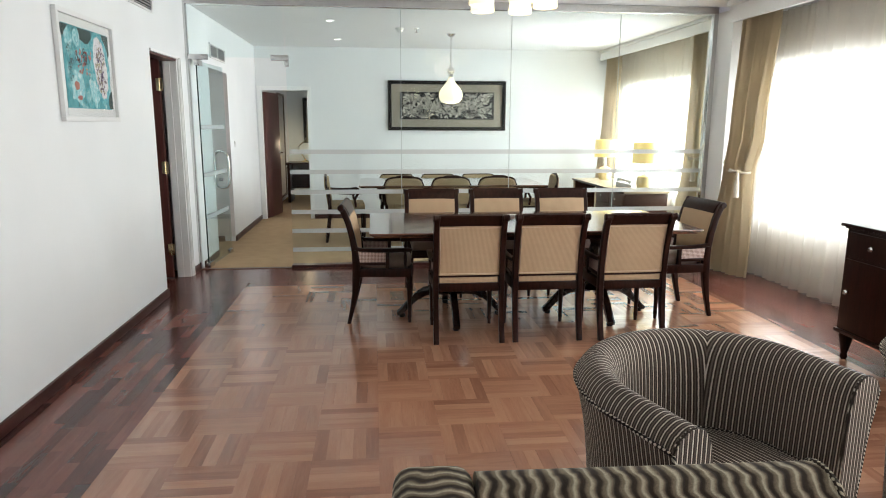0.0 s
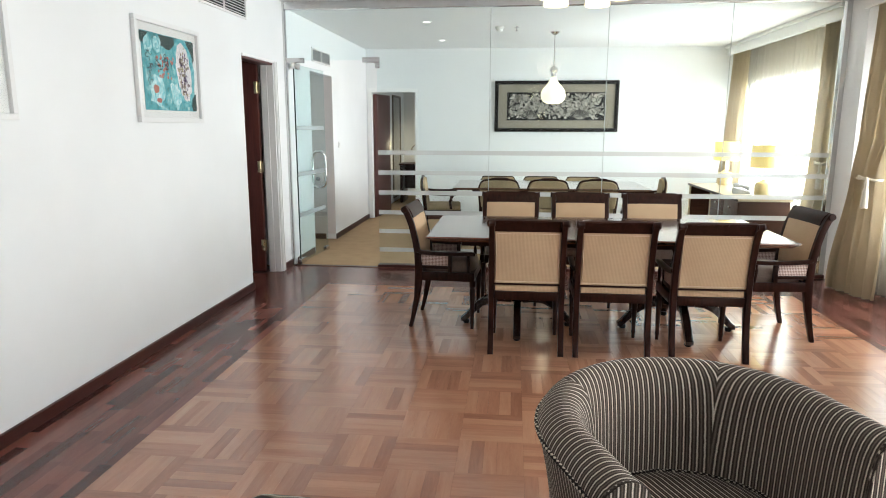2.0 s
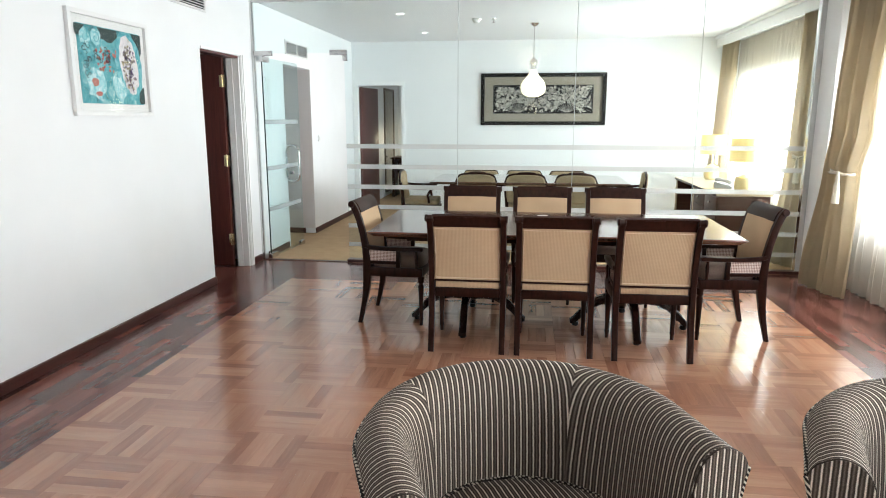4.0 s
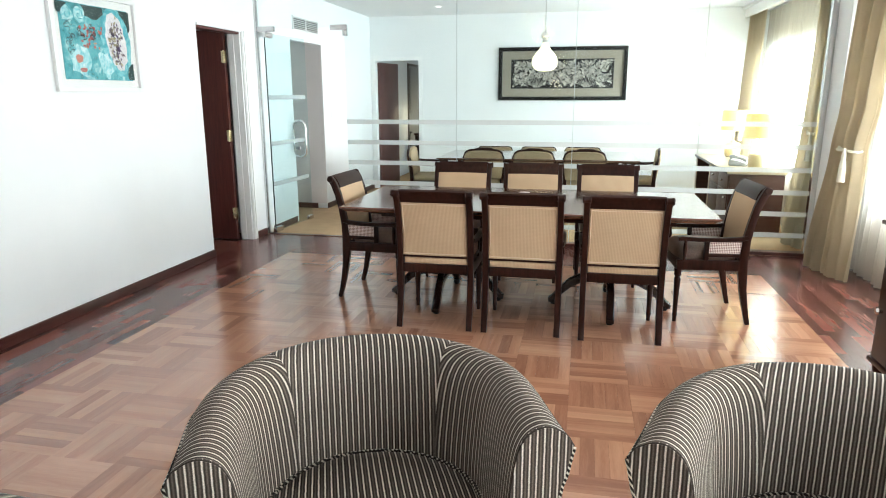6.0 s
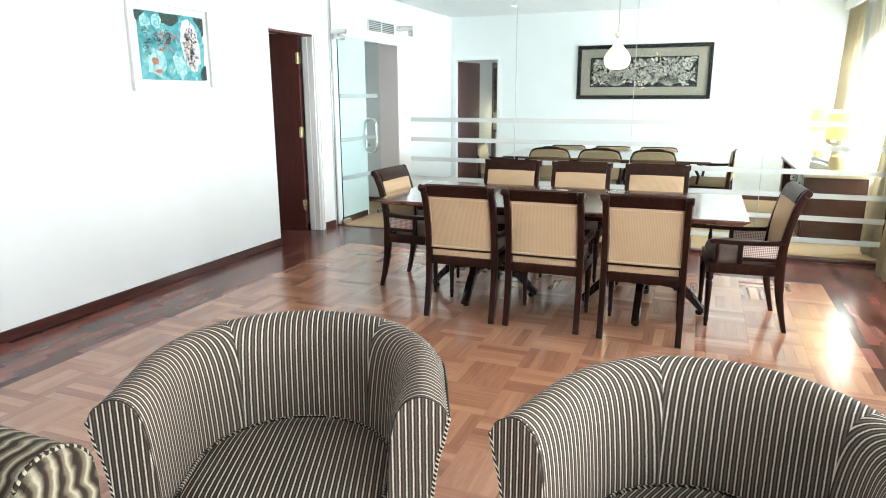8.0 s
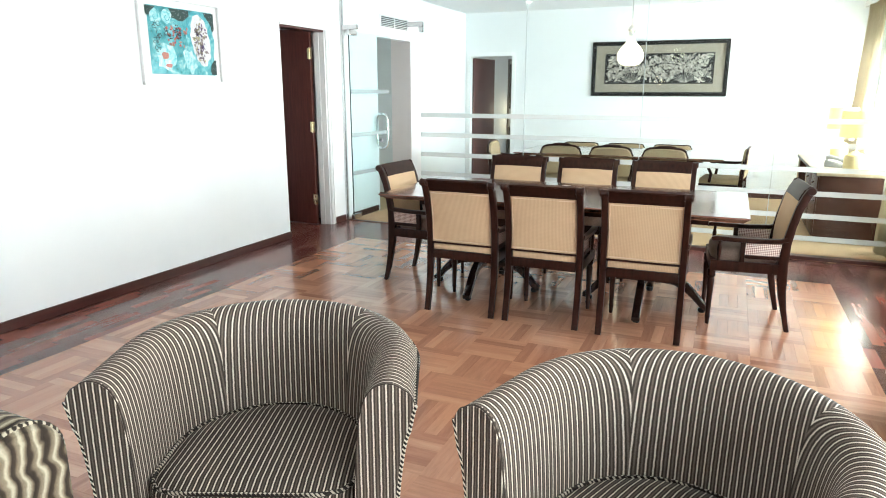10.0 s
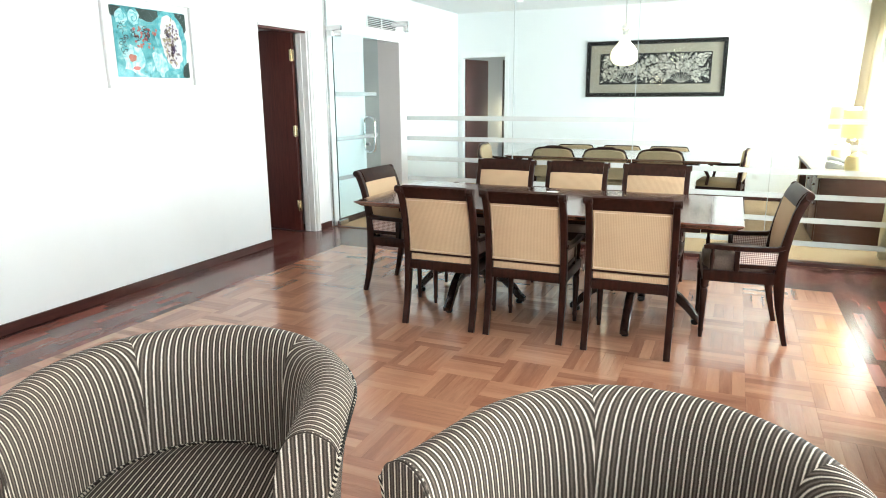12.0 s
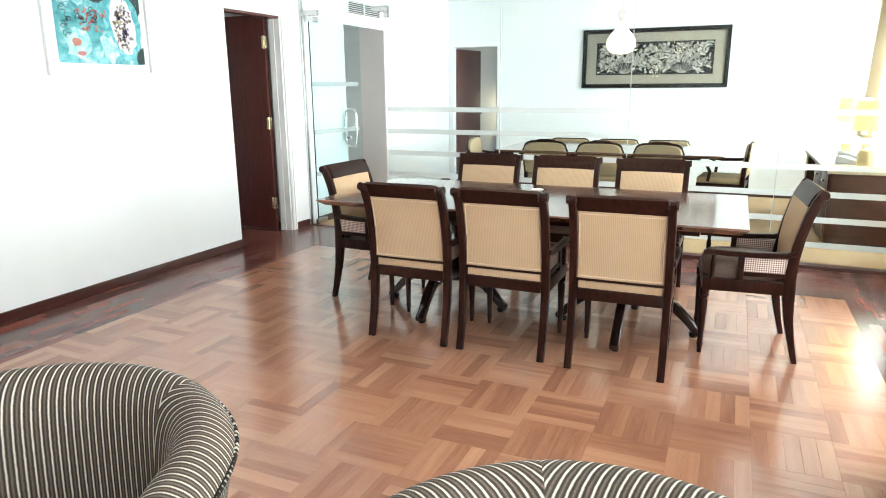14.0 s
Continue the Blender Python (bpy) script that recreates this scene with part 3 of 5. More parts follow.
# ---- curtains ----
def fold_sheet(spans, x, amp, folds, rows, seed=0, thick=0.0, sharp=1.0, swell=(1.0, 1.0), ripple=0.0, slant=0.0):
    """A pleated cloth along y. spans: (height, y from, y to, shift in x) from top to bottom; swell: fold depth at top and foot."""
    r = random.Random(seed)
    n = folds * 12
    phase, step = [0.0], 2 * math.pi / 12
    for i in range(n):
        if i % 12 == 0:
            pace = r.uniform(0.72, 1.3)
        phase.append(phase[-1] + step * pace * r.uniform(0.85, 1.15))
    size = [r.uniform(0.55, 1.25) for _ in range(n // 6 + 3)]
    lean = [r.uniform(-0.6, 0.6) for _ in range(n // 12 + 3)]
    b = bmesh.new()
    grid = []
    z1, z0 = spans[0][0], spans[-1][0]
    for j in range(rows + 1):
        down = j / rows
        z = z1 + (z0 - z1) * down
        for p, q in zip(spans, spans[1:]):
            if q[0] <= z <= p[0] + 1e-6:
                t = (p[0] - z) / (p[0] - q[0])
                t = t * t * (3 - 2 * t)
                ya, yb, dx = (p[k] + (q[k] - p[k]) * t for k in (1, 2, 3))
        depth = amp * (swell[0] + (swell[1] - swell[0]) * down)
        row = []
        for i in range(n + 1):
            y = ya + (yb - ya) * i / n
            f, g = i // 12, (i % 12) / 12
            drift = (lean[f] * (1 - g) + lean[f + 1] * g) * down
            s = math.sin(phase[i] + 0.4 * math.sin(z * 1.7 + i * 0.05) + drift)
            s = math.copysign(abs(s) ** sharp, s)
            k = size[i // 6] * (1 - (i % 6) / 6) + size[i // 6 + 1] * (i % 6) / 6
            fine = 0.22 * (1 - down) * math.sin(2.0 * phase[i] + 1.3) + ripple * math.sin(2.7 * phase[i] + 0.8 * math.sin(z * 2.3))
            row.append(b.verts.new((x + dx + slant * (0.5 - i / n) + depth * (k * s + fine) + depth * 0.3 * math.sin(phase[i] * 0.37 + z * 2.1), y, z)))
        grid.append(row)
    for a, c in zip(grid, grid[1:]):
        for i in range(n):
            b.faces.new((a[i], a[i + 1], c[i + 1], c[i]))
    if thick:
        bmesh.ops.solidify(b, geom=b.faces[:], thickness=thick)
    return b


def drape(label, top, tie, foot, x, pin_z, seed, hook_y):
    c = thing("curtain", label, "curtain", "gold drapes")
    spans = [(2.50, *top, 0.0), (pin_z + 0.35, (top[0] + tie[0]) / 2, (top[1] + tie[1]) / 2, -0.015), (pin_z, *tie, -0.03), (0.012, *foot, -0.09)]
    part("cloth", fold_sheet(spans, x, 0.040, 7, 48, seed, thick=0.003, sharp=1.0, swell=(0.85, 1.2), ripple=0.18, slant=0.105), GOLD, c)
    ym, w = (tie[0] + tie[1]) / 2, (tie[1] - tie[0]) / 2 + 0.012
    ring = [(x - 0.03 + 0.068 * math.cos(2 * math.pi * i / 24), ym + w * math.sin(2 * math.pi * i / 24), pin_z + 0.015 * math.sin(2 * math.pi * i / 24)) for i in range(24)]
    cord = part("tieback", tube(ring, 0.011, 8, closed=True), TASSEL, c, "twisted gold tieback cord")
    ty = ym - 0.7 * w
    part("tassel", lathe([(0.008, pin_z - 0.0), (0.018, pin_z - 0.05), (0.012, pin_z - 0.07), (0.022, pin_z - 0.10), (0.030, pin_z - 0.25), (0.018, pin_z - 0.255)], x - 0.105, ty, 12), TASSEL, cord, "cream tassel")
    hy = hook_y
    strap = [(x - 0.05, hy, pin_z + 0.02), (x - 0.09, hy - 0.3 * (hy - ym), pin_z - 0.005), (x - 0.1, ym + 0.3 * w, pin_z - 0.012), (x - 0.1, ty, pin_z)]
    part("cord", tube(strap, 0.012, 8), TASSEL, cord, "twisted cord to the wall hook")
    rose = tube([(x + 0.05, hy, pin_z + 0.07), (x - 0.035, hy, pin_z + 0.07), (x - 0.055, hy, pin_z + 0.07)], [0.01, 0.014, 0.03], 14)
    tube([(x - 0.035, hy, pin_z + 0.07), (x - 0.06, hy, pin_z + 0.02), (x - 0.05, hy, pin_z - 0.02)], 0.009, bm=rose)
    part("hook", rose, BRASS, c, "ornate brass holdback hook")
    return c


drape("gold drape tied back with a tasselled cord", (5.84, 6.29), (6.05, 6.31), (5.92, 6.44), 3.61, 1.03, 3, 6.42)
drape("gold drape tied back beside the partition", (7.03, 7.36), (7.05, 7.30), (7.03, 7.36), 3.66, 1.10, 5, 7.02)
drape("gold drape at the far end of the window", (9.85, 10.17), (9.90, 10.20), (9.85, 10.25), 3.66, 1.10, 8, 10.28)
for seed, y0, y1 in ((11, -2.3, 6.40), (12, 7.1, 10.3)):
    c = thing("sheer_curtain", "translucent white pleated sheer curtain over the window", "curtain", "sheer curtains")
    part("cloth", fold_sheet([(2.52, y0, y1, 0.0), (0.008, y0, y1, -0.08)], 3.865, 0.027, int((y1 - y0) / 0.125), 14, seed, sharp=0.9, swell=(0.75, 1.3)), SHEER, c, smooth=True)
for y0, y1 in ((-2.4, 6.39), (7.05, 10.44)):
    r = thing("curtain_rail", "white curtain rail behind the pelmet", "curtain rail", "curtain rails")
    part("rail", box(3.62, 3.82, y0, y1, 2.525, 2.545, 0.003), TRIM, r)
    for k in range(4):
        yy = y0 + 0.3 + (y1 - y0 - 0.6) * k / 3
        part("bracket", box(3.70, 3.73, yy - 0.01, yy + 0.01, 2.545, 2.655 if y1 < 6.5 else 2.598), TRIM, r)


# ---- window frames in the east wall ----
def window_frame(name, y0, y1, z0, z1, n):
    w = thing(name, "white framed window behind sheer curtains", "window", kind="structure")
    for k in range(n + 1):
        y = y0 + (y1 - y0) * k / n
        part("mullion", box(XE + 0.02, XE + 0.06, max(y0, y - 0.025), min(y1, y + 0.025), z0, z1, 0.003), TRIM, w)
    part("window_sill", box(XE - 0.03, XE - 0.001, y0 - 0.03, y1 + 0.03, z0 - 0.03, z0, 0.004), TRIM, w)


window_frame("window_6", -1.6, 6.32, 0.55, 2.05, 6)
window_frame("window_7", 7.2, 10.15, 0.62, 2.0, 2)


# ---- dining chair ----
def dining_chair(m, label, group):
    c = thing("dining_chair", label, "chair", group, m)
    prof = [(-0.259, 0.0, 0.58), (-0.244, 0.06, 0.64), (-0.228, 0.13, 0.75), (-0.209, 0.23, 0.95), (-0.198, 0.34, 1.22), (-0.195, 0.44, 1.22), (-0.203, 0.55, 1.05), (-0.223, 0.66, 0.95), (-0.248, 0.76, 0.95), (-0.275, 0.83, 0.95), (-0.296, 0.868, 0.9)]
    for s in (-1, 1):
        p = part("back_post", bar_path([(s * 0.225, y, z, k) for y, z, k in prof], 0.036, 0.046), DARKWOOD, c)
        roll = tube([(s * 0.202, -0.299, 0.868), (s * 0.208, -0.299, 0.868), (s * 0.212, -0.299, 0.868), (s * 0.236, -0.299, 0.868), (s * 0.242, -0.299, 0.868), (s * 0.252, -0.299, 0.868)], [0.020, 0.024, 0.020, 0.020, 0.025, 0.021], 14)
        part("scroll", roll, DARKWOOD, p, "reeded scroll end")
        part("front_leg", lathe([(0.012, 0.0), (0.013, 0.03), (0.017, 0.05), (0.014, 0.06), (0.018, 0.20), (0.022, 0.29), (0.017, 0.305), (0.026, 0.32), (0.022, 0.335), (0.026, 0.345), (0.026, 0.36)], s * 0.215, 0.195, 12), DARKWOOD, c, "turned tapering front leg")
        arm = [(s * 0.232, -0.205, 0.575, 1.0), (s * 0.232, -0.17, 0.562, 1), (s * 0.236, -0.05, 0.556, 1), (s * 0.238, 0.09, 0.556, 1), (s * 0.236, 0.19, 0.560, 1), (s * 0.235, 0.215, 0.556, 0.8)]
        part("arm", bar_path(arm, 0.036, 0.026), DARKWOOD, c)
        part("arm_panel", box(s * 0.230 - 0.005, s * 0.230 + 0.005, -0.185, 0.02, 0.465, 0.542, 0.002), CANEWHITE, c, "woven cane side panel")
        bm = box(s * 0.230 - 0.014, s * 0.230 + 0.014, 0.02, 0.048, 0.42, 0.545, 0.003)
        box(s * 0.230 - 0.012, s * 0.230 + 0.012, -0.19, 0.02, 0.444, 0.466, 0.003, bm)
        part("arm_support", bm, DARKWOOD, c)
        part("spindle", lathe([(0.013, 0.42), (0.009, 0.43), (0.012, 0.47), (0.014, 0.50), (0.009, 0.53), (0.012, 0.548)], s * 0.230, 0.165, 10), DARKWOOD, c)
        part("seat_rail", box(s * 0.225 - 0.016, s * 0.225 + 0.016, -0.18, 0.21, 0.355, 0.42, 0.004), DARKWOOD, c)
    part("seat_rail", box(-0.205, 0.205, -0.215, -0.18, 0.355, 0.412, 0.004), DARKWOOD, c)
    part("seat_rail", box(-0.205, 0.205, 0.18, 0.21, 0.355, 0.42, 0.004), DARKWOOD, c)
    rail = bar_path([(0, -0.245, 0.803, 0.8), (0, -0.260, 0.834, 1.1), (0, -0.277, 0.862, 1.25), (0, -0.300, 0.886, 0.8), (0, -0.314, 0.882, 0.3)], 0.414, 0.026)
    part("top_rail", rail, DARKWOOD, c, "rolled dark wood top rail")
    part("lower_rail", box(-0.207, 0.207, -0.215, -0.188, 0.455, 0.468, 0.003), DARKWOOD, c)
    # upholstered back, thicker in its middle
    rows = []
    for j in range(9):
        t = j / 8
        z = 0.468 + t * 0.341
        y = -0.199 - 0.052 * t ** 2.0
        half = 0.207
        ring = []
        for i in range(13):
            x = -half + 2 * half * i / 12
            ring.append((x, y - 0.010 - 0.012 * math.sin(math.pi * i / 12) ** 0.5 * math.sin(math.pi * (t * 0.9 + 0.05)) ** 0.5, z))
        for i in range(12, -1, -1):
            x = -half + 2 * half * i / 12
            ring.append((x, y + 0.010 + 0.016 * math.sin(math.pi * i / 12) ** 0.5 * math.sin(math.pi * (t * 0.9 + 0.05)) ** 0.5, z))
        rows.append(ring)
    back = part("backrest", loft(rows), CANE, c, "beige woven upholstered back")
    edge = [(-0.197, -0.213, 0.479), (0.197, -0.213, 0.479), (0.197, -0.227, 0.64), (0.197, -0.259, 0.797), (-0.197, -0.259, 0.797), (-0.197, -0.227, 0.64)]
    part("piping", tube(edge, 0.0045, 6, closed=True), PIPING, back, "pale corded edge")
    # domed seat cushion
    rings = []
    for z, k in ((0.405, 0.97), (0.435, 1.0), (0.465, 0.99), (0.488, 0.93), (0.503, 0.78), (0.510, 0.5), (0.512, 0.2)):
        ring = []
        for i in range(32):
            a = 2 * math.pi * i / 32
            cx, sy = math.cos(a), math.sin(a)
            q = (abs(cx) ** 5 + abs(sy) ** 5) ** -0.2
            ring.append((0.203 * k * q * cx, 0.012 + 0.196 * k * q * sy, z))
        rings.append(ring)
    part("seat", loft(rings), LEATHER, c, "taupe padded leather seat")
    part("seat_back_edge", box(-0.2, 0.2, -0.206, -0.190, 0.413, 0.453, 0.006), CANE, c, "beige strip under the back")
    return c


DINING = "chairs round the dining table"
first = dining_chair(pose(0.645, 4.54, 0), "dark wood dining armchair with a beige woven back", DINING)
for x, y, a in ((1.190, 4.54, 0), (1.782, 4.525, 1), (0.53, 5.685, 180), (1.125, 5.685, 180), (1.73, 5.685, 180), (0.085, 5.04, -93), (2.335, 4.975, 95)):
    copy_thing(first, pose(x, y, 0, 0, 0, a))


# ---- dining table ----
def dining_table(x0, x1, y0, y1, top, label, m=None, thick=0.035):
    t = thing("dining_table", label, "table", m=m)
    cx, cy = (x0 + x1) / 2, (y0 + y1) / 2
    rings = []
    for z, d in ((top - thick, 0.035), (top - thick + 0.006, 0.03), (top - 0.008, 0.0), (top - 0.002, 0.001), (top, 0.006)):
        rings.append([(x0 + d, y0 + d, z), (x1 - d, y0 + d, z), (x1 - d, y1 - d, z), (x0 + d, y1 - d, z)])
    part("tabletop", loft(rings), TABLEWOOD, t, "polished mahogany top with an underbevelled edge", smooth=False)
    part("apron", box(x0 + 0.22, x1 - 0.22, y0 + 0.22, y1 - 0.22, top - thick - 0.06, top - thick + 0.001, 0.004), DARKWOOD, t)
    for px in (x0 + 0.26 * (x1 - x0), x0 + 0.748 * (x1 - x0)):
        p = part("pedestal", lathe([(0.10, 0.20), (0.075, 0.23), (0.055, 0.26), (0.05, 0.30), (0.075, 0.36), (0.085, 0.42), (0.06, 0.50), (0.045, 0.56), (0.06, 0.60), (0.10, 0.63), (0.11, top - thick - 0.059)], px, cy, 20), PEDESTAL, t, "turned pedestal")
        for k in range(4):
            a = math.pi / 2 * k
            prof = [(0.04, 0.210, 1.3), (0.12, 0.214, 1.25), (0.20, 0.200, 1.1), (0.27, 0.160, 0.95), (0.33, 0.102, 0.8), (0.372, 0.055, 0.72), (0.400, 0.032, 0.7), (0.415, 0.030, 0.45)]
            f = part("foot", bar_path([(0, y, z, s) for y, z, s in prof], 0.05, 0.058), PEDESTAL, p, "splayed foot")
            f.matrix_basis = pose(px, cy, 0, 0, 0, math.degrees(a))
            part("castor", lathe([(0.02, 0.0), (0.026, 0.012), (0.022, 0.03)], 0, 0.375, 12), BLACK, t).matrix_basis = pose(px, cy, 0, 0, 0, math.degrees(a))
    return t


dining_table(-0.02, 2.337, 4.425, 5.50, 0.742, "long polished mahogany dining table on two pedestals")


# ---- striped tub chairs ----
def tub_chair(m, label):
    c = thing("tub_chair", label, "armchair", "striped tub chairs", m)
    prof = [(0.362, 0.07), (0.371, 0.22), (0.384, 0.42), (0.398, 0.55), (0.413, 0.63), (0.424, 0.683), (0.429, 0.702), (0.424, 0.719), (0.411, 0.738), (0.393, 0.752), (0.370, 0.759), (0.345, 0.754), (0.322, 0.736), (0.305, 0.70), (0.294, 0.64), (0.286, 0.55), (0.281, 0.46), (0.279, 0.36)]
    fine = []
    for i in range(len(prof) - 1):
        p0, p1, p2, p3 = (Vector(prof[max(0, min(len(prof) - 1, i + k))]) for k in (-1, 0, 1, 2))
        for k in range(3):
            t = k / 3
            q = 0.5 * (2 * p1 + (p2 - p0) * t + (2 * p0 - 5 * p1 + 4 * p2 - p3) * t * t + (3 * p1 - p0 - 3 * p2 + p3) * t * t * t)
            fine.append((q.x, q.y))
    prof = fine + [prof[-1]]
    front = 0.215
    path = []
    for k in range(7):
        path.append((-1, -front + front * k / 7, None))
    for k in range(81):
        path.append((0, 0, math.pi - math.pi * k / 80))
    for k in range(1, 8):
        path.append((1, -front * k / 7, None))

    def ring(entry):
        side, y, a = entry
        out = []
        for d, z in prof:
            fall = 1.0
            if a is None:
                flare = 0.004 * (-y / front) ** 2 if d > 0.41 and z > 0.6 else 0.0
                p = (side * (d + flare), y)
                fall = 1 - 0.014 * min(1, -y / front) - 0.016
            else:
                p = (d * math.cos(a), d * math.sin(a))
                fall = 1 - 0.016 * (1 - math.sin(a)) ** 1.5
            out.append(Vector((p[0], p[1], z * fall if z > 0.4 else z)))
        return out

    rings = [ring(e) for e in path]
    edge = 18
    run = [0.0]
    for r0, r1 in zip(rings, rings[1:]):
        run.append(run[-1] + (r1[edge] - r0[edge]).length)

    def skin(name, a, b, low, high, wrap):
        """One sewn panel of the shell; wrap: stripes follow the run round the chair."""
        bm = bmesh.new()
        uv = bm.loops.layers.uv.new("UVMap")
        vs = [[bm.verts.new(p) for p in r[low:high + 1]] for r in rings[a:b + 1]]
        at = {v: run[a + i] for i, row in enumerate(vs) for v in row}
        for r0, r1 in zip(vs, vs[1:]):
            for i in range(high - low):
                f = bm.faces.new((r0[i], r0[i + 1], r1[i + 1], r1[i]))
                for lp in f.loops:
                    co = lp.vert.co
                    lp[uv].uv = (at[lp.vert] if wrap else co.x if name == "backrest" else co.y, co.z)
        bmesh.ops.recalc_face_normals(bm, faces=bm.faces[:])
        return part(name, bm, STRIPE, c)

    last = len(prof) - 1
    for a, b, name in ((0, 28, "armrest"), (28, 66, "backrest"), (66, len(path) - 1, "armrest")):
        skin(name, a, b, edge, last, False)
    shell = skin("outer_shell", 0, len(path) - 1, 0, edge, True)
    rim = [r[edge] + (r[edge] - Vector((0, r[edge].y if i < 7 or i > len(path) - 8 else 0, r[edge].z))).normalized() * 0.002 for i, r in enumerate(rings)]
    part("piping", tube(rim, 0.0055, 6), STRIPE_CORD, shell, "striped corded edge round the rim")
    for side, r in ((-1, rings[0]), (1, rings[-1])):
        bm = bmesh.new()
        uv = bm.loops.layers.uv.new("UVMap")
        fr = [bm.verts.new(p + Vector((0, -0.012, 0))) for p in r]
        bk = [bm.verts.new(p) for p in r]
        bm.faces.new(fr)
        for i in range(len(r)):
            j = (i + 1) % len(r)
            bm.faces.new((fr[i], fr[j], bk[j], bk[i]))
        for f in bm.faces:
            for lp in f.loops:
                lp[uv].uv = (lp.vert.co.x, lp.vert.co.z)
        bmesh.ops.recalc_face_normals(bm, faces=bm.faces[:])
        p = part("arm_front", bm, STRIPE, c, "rounded front panel of the arm", smooth=False)
        part("piping", tube([q + Vector((side * 0.003, -0.008, 0)) for q in r[:19]], 0.0058, 6), STRIPE_CORD, p, "striped corded edge")
        part("seam", tube([q + Vector((0, -0.007, 0)) for q in r[18:]], 0.0026, 6), STRIPE, p, "sewn edge fold")
    # seat cushion and front apron
    seat = bmesh.new()
    uv = seat.loops.layers.uv.new("UVMap")
    layers = []
    for z, k in ((0.28, 0.985), (0.385, 1.0), (0.415, 0.985), (0.434, 0.93), (0.444, 0.75), (0.448, 0.4), (0.448, 0.05)):
        row = []
        for i in range(40):
            a = 2 * math.pi * i / 40
            x, y = 0.286 * math.cos(a), 0.286 * math.sin(a)
            if y < 0:
                q = (abs(math.cos(a)) ** 6 + abs(math.sin(a)) ** 6) ** (-1 / 6)
                x, y = 0.284 * q * math.cos(a), 0.235 * q * math.sin(a)
            row.append((x * k, y * k, z))
        layers.append(row)
    loft(layers, seat)
    for f in seat.faces:
        for lp in f.loops:
            lp[uv].uv = (lp.vert.co.x, lp.vert.co.y)
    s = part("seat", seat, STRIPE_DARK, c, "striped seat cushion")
    cord = []
    for i in range(40):
        x, y, z = layers[1][i]
        cord.append((x * 0.968, y * 0.968, 0.430))
    part("piping", tube(cord, 0.0065, 6, closed=True), SEAT_CORD, s, "striped corded edge")
    ap = bmesh.new()
    box(-0.285, 0.285, -0.215, -0.19, 0.07, 0.30, 0.01, ap)
    uv = ap.loops.layers.uv.new("UVMap")
    for f in ap.faces:
        for lp in f.loops:
            lp[uv].uv = (lp.vert.co.x, lp.vert.co.z)
    part("apron", ap, STRIPE, c)
    for sx in (-1, 1):
        for y in (-0.17, 0.24):
            part("leg", lathe([(0.016, 0.0), (0.022, 0.03), (0.028, 0.075)], sx * (0.32 if y < 0 else 0.25), y, 12), DARKWOOD, c)
    return c


tub = tub_chair(pose(1.05, 1.82, 0, 0, 0, 22.3), "brown and cream striped tub armchair with rolled rim")
copy_thing(tub, pose(2.136, 1.826, 0, 0, 0, -18.5))


# ---- wavy striped armchair ----
def wavy_armchair(m):
    """Faces +x in its own axes; its arms run along x."""
    c = thing("club_armchair", "olive, brown and cream wavy striped armchair with padded arms", "armchair", m=m)

    def padded(name, x0, x1, y0, y1, z0, z1, r, along, label=""):
        bm = box(x0, x1, y0, y1, z0, z1, r, seg=5)
        uv = bm.loops.layers.uv.new("UVMap")
        for f in bm.faces:
            for lp in f.loops:
                co = lp.vert.co
                lp[uv].uv = (co.x, co.y + co.z) if along == "x" else (co.y, co.x + co.z)
        return part(name, bm, WAVY, c, label)

    for s in (-1, 1):
        y0, y1 = (0.28, 0.45) if s > 0 else (-0.45, -0.28)
        ym, hw, rr, zt = (y0 + y1) / 2, (y1 - y0) / 2, 0.08, 0.778
        outline = [(ym - hw, 0.09)] + [(ym - hw + rr - rr * math.cos(math.pi / 2 * k / 6), zt - rr + rr * math.sin(math.pi / 2 * k / 6)) for k in range(7)]
        outline += [(ym + hw - rr + rr * math.sin(math.pi / 2 * k / 6), zt - rr + rr * math.cos(math.pi / 2 * k / 6)) for k in range(7)] + [(ym + hw, 0.09)]
        bm = loft([[(0.17 + 0.715 * k / 12, y, z) for y, z in outline] for k in range(13)])
        uv = bm.loops.layers.uv.new("UVMap")
        for face in bm.faces:
            for lp in face.loops:
                co = lp.vert.co
                lp[uv].uv = (co.x, co.y + co.z)
        part("armrest", bm, WAVY, c, "padded arm with a rounded top")
        bm = loft([[(xx, ym + (y - ym) * g, 0.43 + (z - 0.43) * g) for y, z in outline] for xx, g in ((0.8855, 1.0), (0.895, 0.995), (0.905, 0.97))])
        uv = bm.loops.layers.uv.new("UVMap")
        for face in bm.faces:
            for lp in face.loops:
                lp[uv].uv = (lp.vert.co.y, lp.vert.co.z)
        f = part("arm_front", bm, WAVY, c, "front panel of the arm")
        pts = [(0.889, y, z) for y, z in outline]
        part("piping", tube(pts, 0.006, 6), WAVY_CORD, f, "corded edge")
    padded("backrest", 0.0, 0.168, -0.45, 0.45, 0.08, 0.775, 0.05, "y")
    padded("seat", 0.17, 0.875, -0.278, 0.278, 0.26, 0.45, 0.05, "y", "wavy striped seat cushion")
    padded("base", 0.17, 0.86, -0.278, 0.278, 0.08, 0.255, 0.02, "y")
    for x in (0.06, 0.82):
        for y in (-0.38, 0.38):
            part("leg", lathe([(0.018, 0.0), (0.025, 0.04), (0.03, 0.085)], x, y, 12), DARKWOOD, c)
    return c


wavy_armchair(pose(0.032, 0.87, 0.0, 0, 0, -2))


